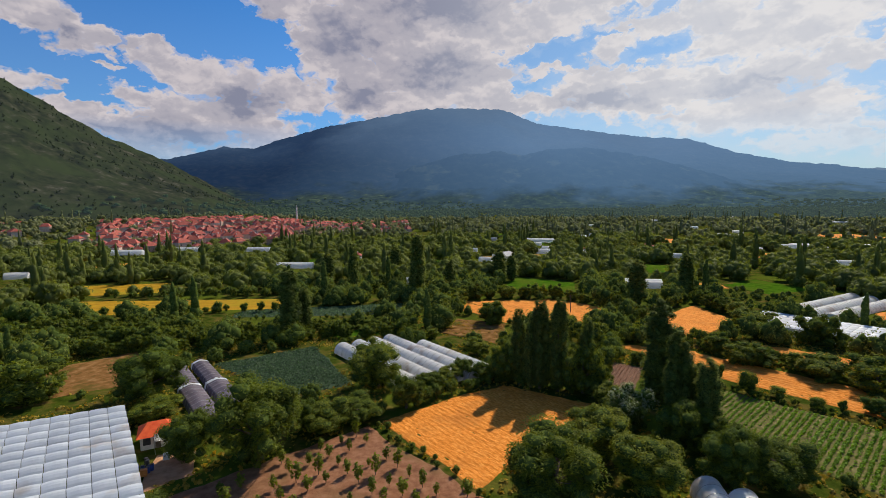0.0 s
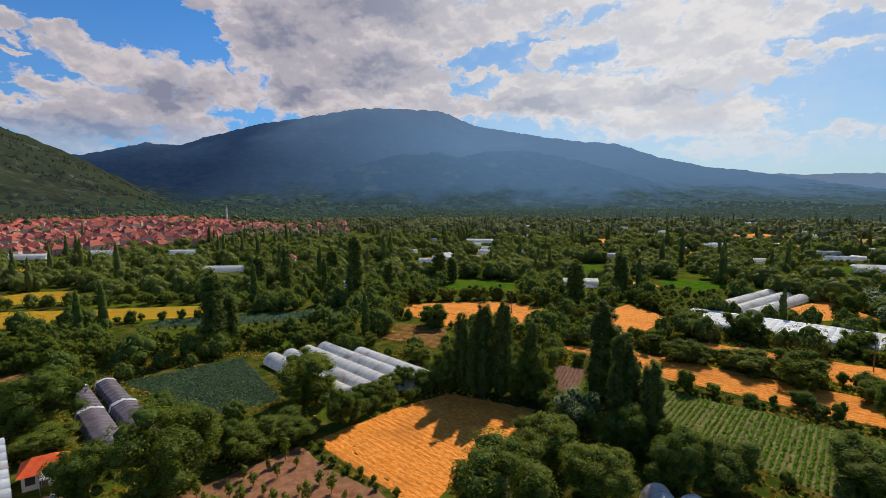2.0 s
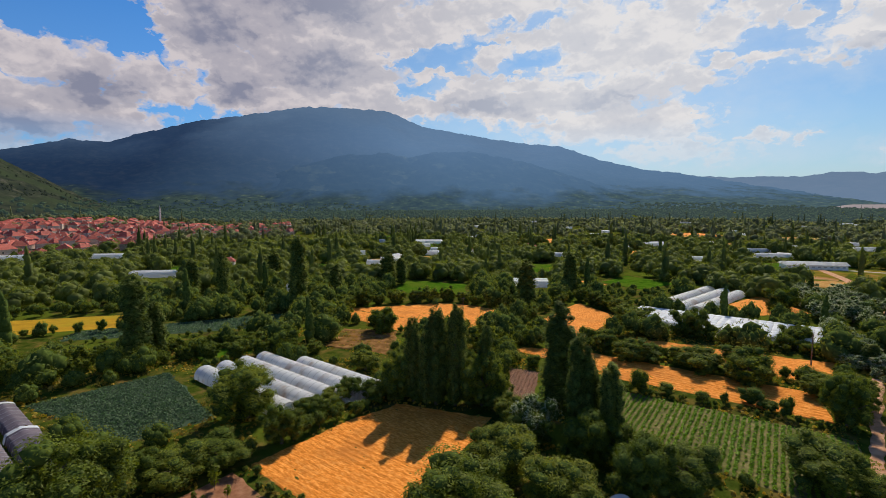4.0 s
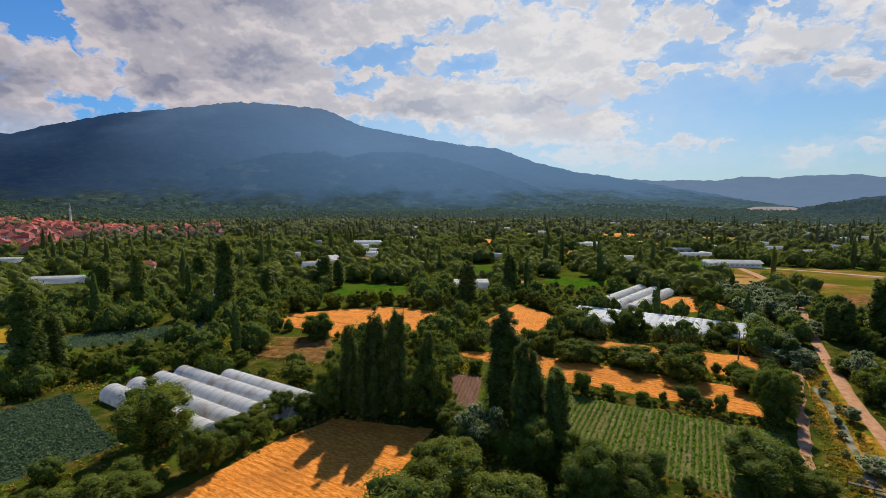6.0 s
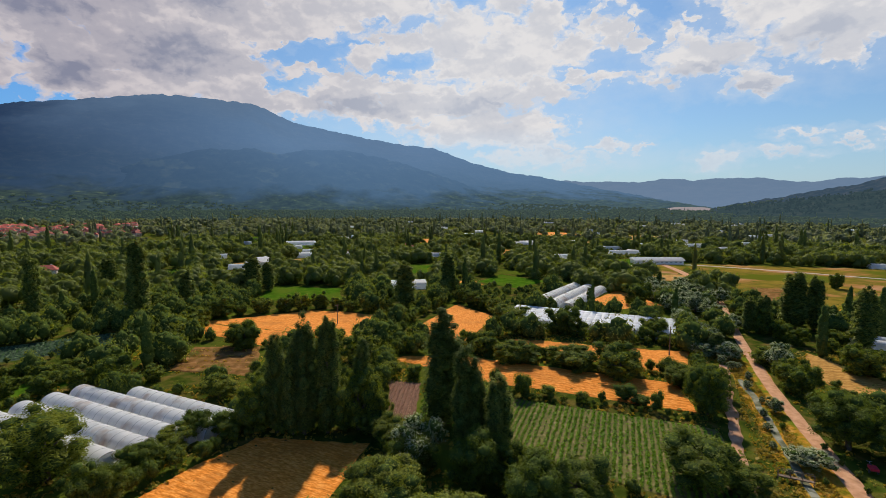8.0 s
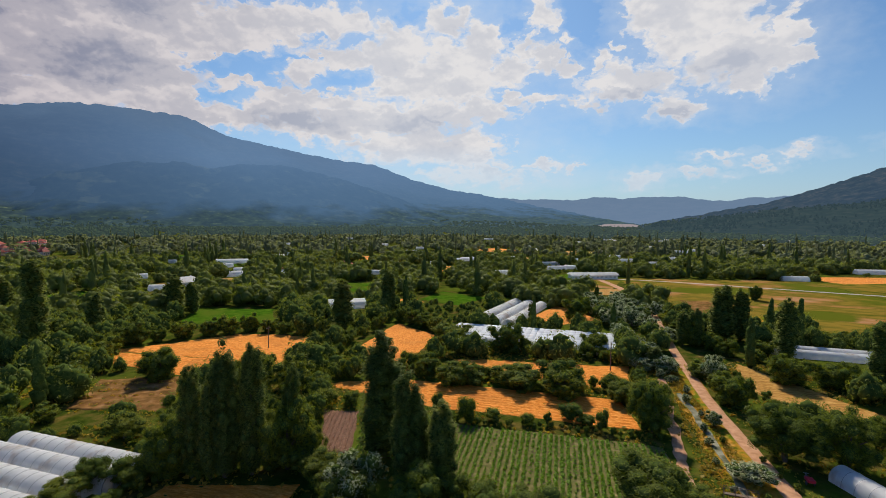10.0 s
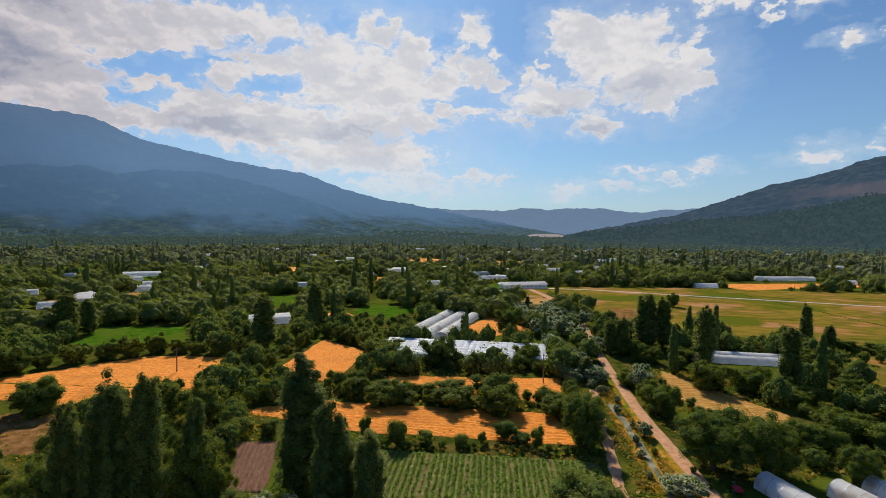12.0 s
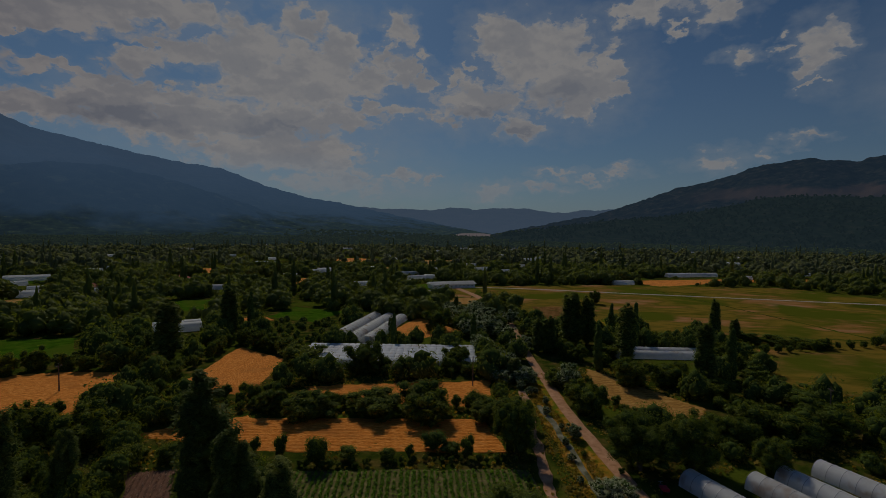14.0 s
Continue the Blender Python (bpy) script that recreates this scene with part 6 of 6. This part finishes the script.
# ---- woods ----
def low_tree(rng, tall, n_lump, n_leaf, leaf, heart=0.86):
    """A simple tree of unit radius and unit height for woods."""
    if tall:
        z = np.linspace(0.2, 0.88, n_lump)
        c = np.stack([rng.normal(0, 0.06, n_lump), rng.normal(0, 0.06, n_lump), z], -1)
        r = 0.75 * np.clip(1 - (z / 1.0) ** 5, 0.3, 1)
        hv, hf = lumps(rng, np.zeros((n_lump, 3)), np.ones(n_lump), 1, 1.0)
        hv = hv.reshape(n_lump, -1, 3) * np.stack([r, r, np.full(n_lump, 1.15 / n_lump)], -1)[:, None] + c[:, None]
        rz = 0.14
    else:
        th = np.linspace(0, 6.28, n_lump, endpoint=False) + rng.uniform(0, 1)
        c = np.stack([np.cos(th) * 0.45, np.sin(th) * 0.45, rng.uniform(0.28, 0.6, n_lump)], -1)
        c[0] = (0, 0, 0.66)
        r = rng.uniform(0.42, 0.6, n_lump)
        hv, hf = lumps(rng, np.zeros((n_lump, 3)), np.ones(n_lump), 1, 1.0)
        hv = hv.reshape(n_lump, -1, 3) * heart * np.stack([r, r, r * 0.62], -1)[:, None] + c[:, None]
        rz = 0.6
    hv = hv.reshape(-1, 3)
    o = rng.normal(0, 1, (n_leaf, 3)) + (0, 0, 0.2)
    o /= np.linalg.norm(o, axis=1, keepdims=True)
    pick = rng.integers(0, n_lump, n_leaf)
    cen = c[pick] + o * np.stack([r[pick], r[pick], r[pick] * rz], -1) * 1.05
    q, _ = leaf_quads(rng, cen, o, leaf)
    q = q.reshape(-1, 4, 3)[:, :3].reshape(-1, 3)
    q = (q - np.repeat(cen, 3, 0)) * (1, 1, rz if tall else 0.6) + np.repeat(cen, 3, 0)
    tri = np.arange(3 * n_leaf).reshape(-1, 3) + len(hv)
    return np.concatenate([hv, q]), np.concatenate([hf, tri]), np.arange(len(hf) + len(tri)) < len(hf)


def kept_low(x, y, h):
    """Keeps trees low where they would hide sheds or plots from the camera."""
    for p in KEEP_LOW:
        h = np.where(in_poly(p, x, y), np.minimum(h, 2.6), h)
    return h


def woods(name, label, x, y, high, radius, tall, seed, n_lump, n_leaf, leaf, mat, z=None):
    rng = np.random.default_rng(seed)
    forms = [[low_tree(rng, t, n_lump, n_leaf, leaf, 0.64 if n_lump > 10 else (0.74 if n_lump > 6 else 0.86)) for _ in range(5)] for t in (False, True)]
    vs, fs, dark, at = [], [], [], 0
    z = ground_z(x, y) if z is None else z
    for k in range(len(x)):
        v, f, heart = forms[int(tall[k])][rng.integers(0, 5)]
        a = rng.uniform(0, 6.28)
        c, s = math.cos(a) * radius[k], math.sin(a) * radius[k]
        w = np.empty_like(v)
        w[:, 0], w[:, 1] = v[:, 0] * c - v[:, 1] * s + x[k], v[:, 0] * s + v[:, 1] * c + y[k]
        w[:, 2] = v[:, 2] * high[k] * 1.05 + z[k] - 0.1 * high[k]
        vs.append(w)
        fs.append(f + at)
        dark.append(heart)
        at += len(v)
    # only the nearer woods get the painted inner shade
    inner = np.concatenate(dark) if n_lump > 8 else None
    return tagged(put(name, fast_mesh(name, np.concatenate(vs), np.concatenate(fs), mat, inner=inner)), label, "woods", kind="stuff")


def scatter(r0, r1, gap, seed, az0=-50, az1=102, open_at=0.35):
    rng = np.random.default_rng(seed)
    area = math.radians(az1 - az0) / 2 * (r1**2 - r0**2)
    n = int(area / gap**2)
    r, az = np.sqrt(rng.uniform(r0**2, r1**2, n)), np.radians(rng.uniform(az0, az1, n))
    x, y = r * np.sin(az), r * np.cos(az)
    ok = is_free(x, y, 2.0) & (fbm(x, y, 45, 4, 12) < open_at)
    bear = np.degrees(np.arctan2(x, y))
    ok &= ~((bear > -37) & (bear < -9) & (np.hypot(x, y) > 430) & (np.hypot(x, y) < 960)) | (rng.random(n) < 0.35)
    for a, b, rad in TREE_SPOTS:
        ok &= (x - a) ** 2 + (y - b) ** 2 > (rad + 1.0) ** 2
    return x[ok], y[ok], rng


def build_woods():
    x, y, rng = scatter(80, 145, 4.9, 30, open_at=0.55)
    n = len(x)
    h = 2.0 + 5.5 * rng.random(n) ** 1.6
    woods("near_thicket", "dense bushes and young walnut trees between plots", x, y, h, h * rng.uniform(0.45, 0.65, n), np.zeros(n, bool), 29, 14, 1150, 0.062, L_WALNUT)
    x, y, rng = scatter(145, 240, 5.2, 31, open_at=0.6)
    n = len(x)
    tall = rng.random(n) < 0.035
    h = np.where(tall, rng.uniform(11, 18, n), 3.0 + 6.5 * rng.random(n) ** 1.3)
    h = kept_low(x, y, h)
    woods("near_woods", "dense walnut and fruit trees between the plots", x, y, h, np.where(tall, h * 0.12, h * rng.uniform(0.42, 0.62, n)), tall, 32, 9, 460, 0.092, L_WOODS)
    x, y, rng = scatter(240, 520, 7.3, 33, open_at=0.5)
    n = len(x)
    tall = rng.random(n) < 0.055
    h = np.where(tall, rng.uniform(12, 20, n), 4.0 + 7.0 * rng.random(n) ** 1.3)
    h = kept_low(x, y, h)
    woods("orchard_woods", "green orchard trees and poplars of the plain", x, y, h, np.where(tall, h * 0.12, h * rng.uniform(0.5, 0.75, n)), tall, 34, 5, 190, 0.135, L_WOODS)
    x, y, rng = scatter(520, 1000, 11.2, 35, open_at=0.3)
    n = len(x)
    tall = rng.random(n) < 0.05
    h = np.where(tall, rng.uniform(12, 18, n), 3.5 + 8 * rng.random(n) ** 1.3)
    h = kept_low(x, y, h)
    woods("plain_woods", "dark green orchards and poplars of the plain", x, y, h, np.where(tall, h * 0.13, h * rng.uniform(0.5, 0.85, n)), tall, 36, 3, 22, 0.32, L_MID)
    x, y, rng = scatter(1000, 2400, 21.0, 37, open_at=0.3)
    n = len(x)
    tall = rng.random(n) < 0.05
    h = np.where(tall, rng.uniform(11, 17, n), rng.uniform(6, 11, n))
    z = ground_z(x, y)
    for hill in (MOUNTAIN, WEST_HILL, EAST_HILL):
        a, rf = hill[0], hill[1]
        az, r = np.degrees(np.arctan2(x, y)), np.hypot(x, y)
        on = (az > a[0]) & (az < a[-1]) & (r > rf[0])
        z = np.where(on, np.maximum(z, on_slope(hill, x, y) - 1), z)
    keep = (z < 12 + 45 * rng.random(n)) & (np.hypot(x, y) < 2380)
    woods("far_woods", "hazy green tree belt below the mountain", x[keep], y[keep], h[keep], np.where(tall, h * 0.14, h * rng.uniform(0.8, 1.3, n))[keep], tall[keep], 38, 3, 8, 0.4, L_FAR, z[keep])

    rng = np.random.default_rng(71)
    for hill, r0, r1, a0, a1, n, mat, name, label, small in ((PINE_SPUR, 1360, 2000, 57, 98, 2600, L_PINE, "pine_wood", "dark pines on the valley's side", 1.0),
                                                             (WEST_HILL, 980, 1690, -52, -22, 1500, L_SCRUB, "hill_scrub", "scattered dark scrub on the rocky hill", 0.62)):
        r, az = rng.uniform(r0, r1, n), np.radians(rng.uniform(a0, a1, n))
        x, y = r * np.sin(az), r * np.cos(az)
        keep = fbm(x, y, 160, 4, 14) + 0.5 * (r - r0) / (r1 - r0) > 0.1
        x, y = x[keep], y[keep]
        h = rng.uniform(5, 12, len(x)) * small
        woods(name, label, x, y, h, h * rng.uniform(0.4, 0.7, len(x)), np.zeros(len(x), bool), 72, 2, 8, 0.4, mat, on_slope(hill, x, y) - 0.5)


build_woods()


def near_way(x, y):
    """Places on the road, track and water, where nothing grows."""
    hit = np.zeros(np.shape(x), bool)
    for line, half in ((((70, 38), (86.5, 53.4), (96.9, 63.3), (111.5, 76.8), (134, 95.5)), 2.6), (((60, 48.5), (77.3, 62.4), (89.5, 71.3), (103.5, 81.2), (116, 90)), 1.9), (((68, 44.5), (81.8, 57), (90.4, 64.4), (103.2, 75.6), (110, 82.5)), 0.9)):
        for a, b in zip(line[:-1], line[1:]):
            a, b = np.array(a, float), np.array(b, float)
            t = np.clip(((x - a[0]) * (b - a)[0] + (y - a[1]) * (b - a)[1]) / ((b - a) @ (b - a)), 0, 1)
            hit |= np.hypot(x - a[0] - t * (b - a)[0], y - a[1] - t * (b - a)[1]) < half
    return hit


def build_weeds():
    """Tufts of grass and weeds on open ground and verges."""
    rng = np.random.default_rng(51)
    n = 30000
    rad, az = np.sqrt(rng.uniform(40**2, 170**2, n)), np.radians(rng.uniform(-48, 92, n))
    x, y = rad * np.sin(az), rad * np.cos(az)
    ok = is_free(x, y, -0.5) & (fbm(x, y, 14, 4, 3) > -0.15)
    on = np.zeros(n, bool)
    for a, b in (((70, 42), (128, 95)), ((62, 46), (116, 92))):
        a, b = np.array(a), np.array(b)
        t = np.clip(((x - a[0]) * (b - a)[0] + (y - a[1]) * (b - a)[1]) / ((b - a) @ (b - a)), 0, 1)
        on |= np.hypot(x - a[0] - t * (b - a)[0], y - a[1] - t * (b - a)[1]) < 5
    keep = ok | (on & (rng.random(n) < 0.6) & ~near_way(x, y))
    x, y = x[keep], y[keep]
    along, off = rng.uniform(0, 1, 9000), rng.normal(0, 3.4, 9000)
    vx, vy = 68 + 58 * along + off * 0.67, 42 + 52 * along - off * 0.74
    free = ~near_way(vx, vy)
    x, y = np.concatenate([x, vx[free]]), np.concatenate([y, vy[free]])
    n = len(x)
    size = rng.uniform(0.2, 0.5, n) * (1 + 0.5 * fbm(x, y, 10, 3, 9))
    size[-int(free.sum()):] *= 0.6
    o = rng.normal(0, 1, (n, 3, 3))
    o[..., 2] = np.abs(o[..., 2]) + 0.4
    o /= np.linalg.norm(o, axis=-1, keepdims=True)
    cen = np.stack([x, y, np.full(n, 0.05)], -1)[:, None] + o * size[:, None, None] * 0.7
    v, f = leaf_quads(rng, cen.reshape(-1, 3), o.reshape(-1, 3), np.repeat(size, 3) * 0.8)
    tagged(put("weeds", fast_mesh("weeds", v, f, L_WEED)), "tufts of green and yellowing grass", "grass", kind="stuff")


build_weeds()


# ---- small things ----
def utility_pole(x, y, high=8.0):
    ob = thing("utility_pole", x, y, 0, 30, "grey wooden utility pole in stubble", "pole")
    bm = bmesh.new()
    tube(bm, (0, 0, -0.2), (0, 0, high), 0.16, 0.1, 8)
    part("pole", bm, M_WOOD, ob)
    bm = bmesh.new()
    box(bm, 0, 0, high - 0.6, 1.6, 0.12, 0.12)
    part("crossarm", bm, M_WOOD, ob)
    for k in (-0.65, 0, 0.65):
        bm = bmesh.new()
        tube(bm, (k, 0, high - 0.54), (k, 0, high - 0.3), 0.06, 0.04, 6)
        part("insulator", bm, M_CONCRETE, ob)


utility_pole(45, 170.5, 6.5)
utility_pole(111, 101, 7.5)
utility_pole(140, 33, 7.5)


def barrel(x, y, mat, label):
    ob = thing("barrel", x, y, 0.1, 0, label, "barrel", "yard barrels")
    bm = bmesh.new()
    tube(bm, (0, 0, 0), (0, 0, 0.45), 0.28, 0.31, 12)
    tube(bm, (0, 0, 0.45), (0, 0, 0.9), 0.31, 0.28, 12)
    part("body", bm, mat, ob)
    bm = bmesh.new()
    tube(bm, (0, 0, 0.9), (0, 0, 0.95), 0.26, 0.24, 12)
    part("lid", bm, M_DARK, ob)


plant("bush", -37.2, 58.6, 4.2, 2.6)
plant("bush", -41.5, 60.4, 3.0, 2.0)
yard = random.Random(12)
for k in range(9):
    barrel(-46.2 + yard.uniform(-1.2, 1.2) + k * 0.35, 71.5 + yard.uniform(-1.8, 1.8) - k * 0.4, M_BLUE if k % 3 else M_DARK, "blue plastic barrel beside the greenhouse" if k % 3 else "dark plastic barrel beside the greenhouse")


def crate_stack(x, y, turn, mat, label):
    ob = thing("crate_stack", x, y, 0.1, turn, label, "crates", "yard crates")
    for k in range(3):
        bm = bmesh.new()
        box(bm, 0.03 * k, 0, 0.17 + 0.34 * k, 0.9, 0.6, 0.32, 3 * k, 0.02)
        part("crate", bm, mat, ob)


crate_stack(-44.6, 68.6, 20, M_ORANGE, "stack of orange crates in the yard")
crate_stack(-42.6, 74.6, 50, M_WOOD, "stack of wooden crates in the yard")
crate_stack(-43.8, 73.2, 10, M_PANEL, "stack of white crates in the yard")


def footbridge(a, b):
    """A small plank bridge over the canal with two rails."""
    a, b = Vector((*a, 0.75)), Vector((*b, 0.75))
    ob = tagged(thing("footbridge", a.x, a.y, 0.75, math.degrees(math.atan2(b.y - a.y, b.x - a.x))), "small weathered plank footbridge over the canal", "bridge")
    ln = (b - a).length
    bm = bmesh.new()
    box(bm, ln / 2, 0, -0.08, ln, 0.6, 0.12)
    part("deck", bm, M_WOOD, ob)
    for s in (-0.27, 0.27):
        bm = bmesh.new()
        tube(bm, (0, s, 0.85), (ln, s, 0.85), 0.04, 0.04, 6)
        part("rail", bm, M_WOOD, ob)
        for k in range(4):
            bm = bmesh.new()
            tube(bm, (ln * k / 3, s, -0.7), (ln * k / 3, s, 0.85), 0.04, 0.04, 6)
            part("post", bm, M_WOOD, ob)


footbridge((76.2, 56.6), (78.6, 53.2))


def cargo_trike(x, y, turn):
    """A small red three-wheeler parked in the tree's shade."""
    ob = thing("cargo_tricycle", x, y, 0.1, turn, "small red cargo tricycle parked beside the road", "tricycle")
    bm = bmesh.new()
    box(bm, -0.5, 0, 0.75, 1.3, 1.0, 0.4, 0, 0.03)
    part("cargo_box", bm, M_RED, ob)
    bm = bmesh.new()
    tube(bm, (0.1, 0, 0.5), (1.0, 0, 0.95), 0.05, 0.05, 6)
    part("frame", bm, M_STEEL, ob)
    bm = bmesh.new()
    box(bm, 0.45, 0, 0.85, 0.5, 0.3, 0.14, 0, 0.04)
    part("seat", bm, M_DARK, ob)
    bm = bmesh.new()
    tube(bm, (1.0, -0.35, 1.05), (1.0, 0.35, 1.05), 0.03, 0.03, 6)
    part("handlebar", bm, M_STEEL, ob)
    for wx, wy in ((-0.6, -0.5), (-0.6, 0.5), (1.15, 0)):
        bm = bmesh.new()
        tube(bm, (wx, wy - 0.06, 0.3), (wx, wy + 0.06, 0.3), 0.3, 0.3, 14)
        part("wheel", bm, M_DARK, ob)


cargo_trike(90.2, 51.4, 40)
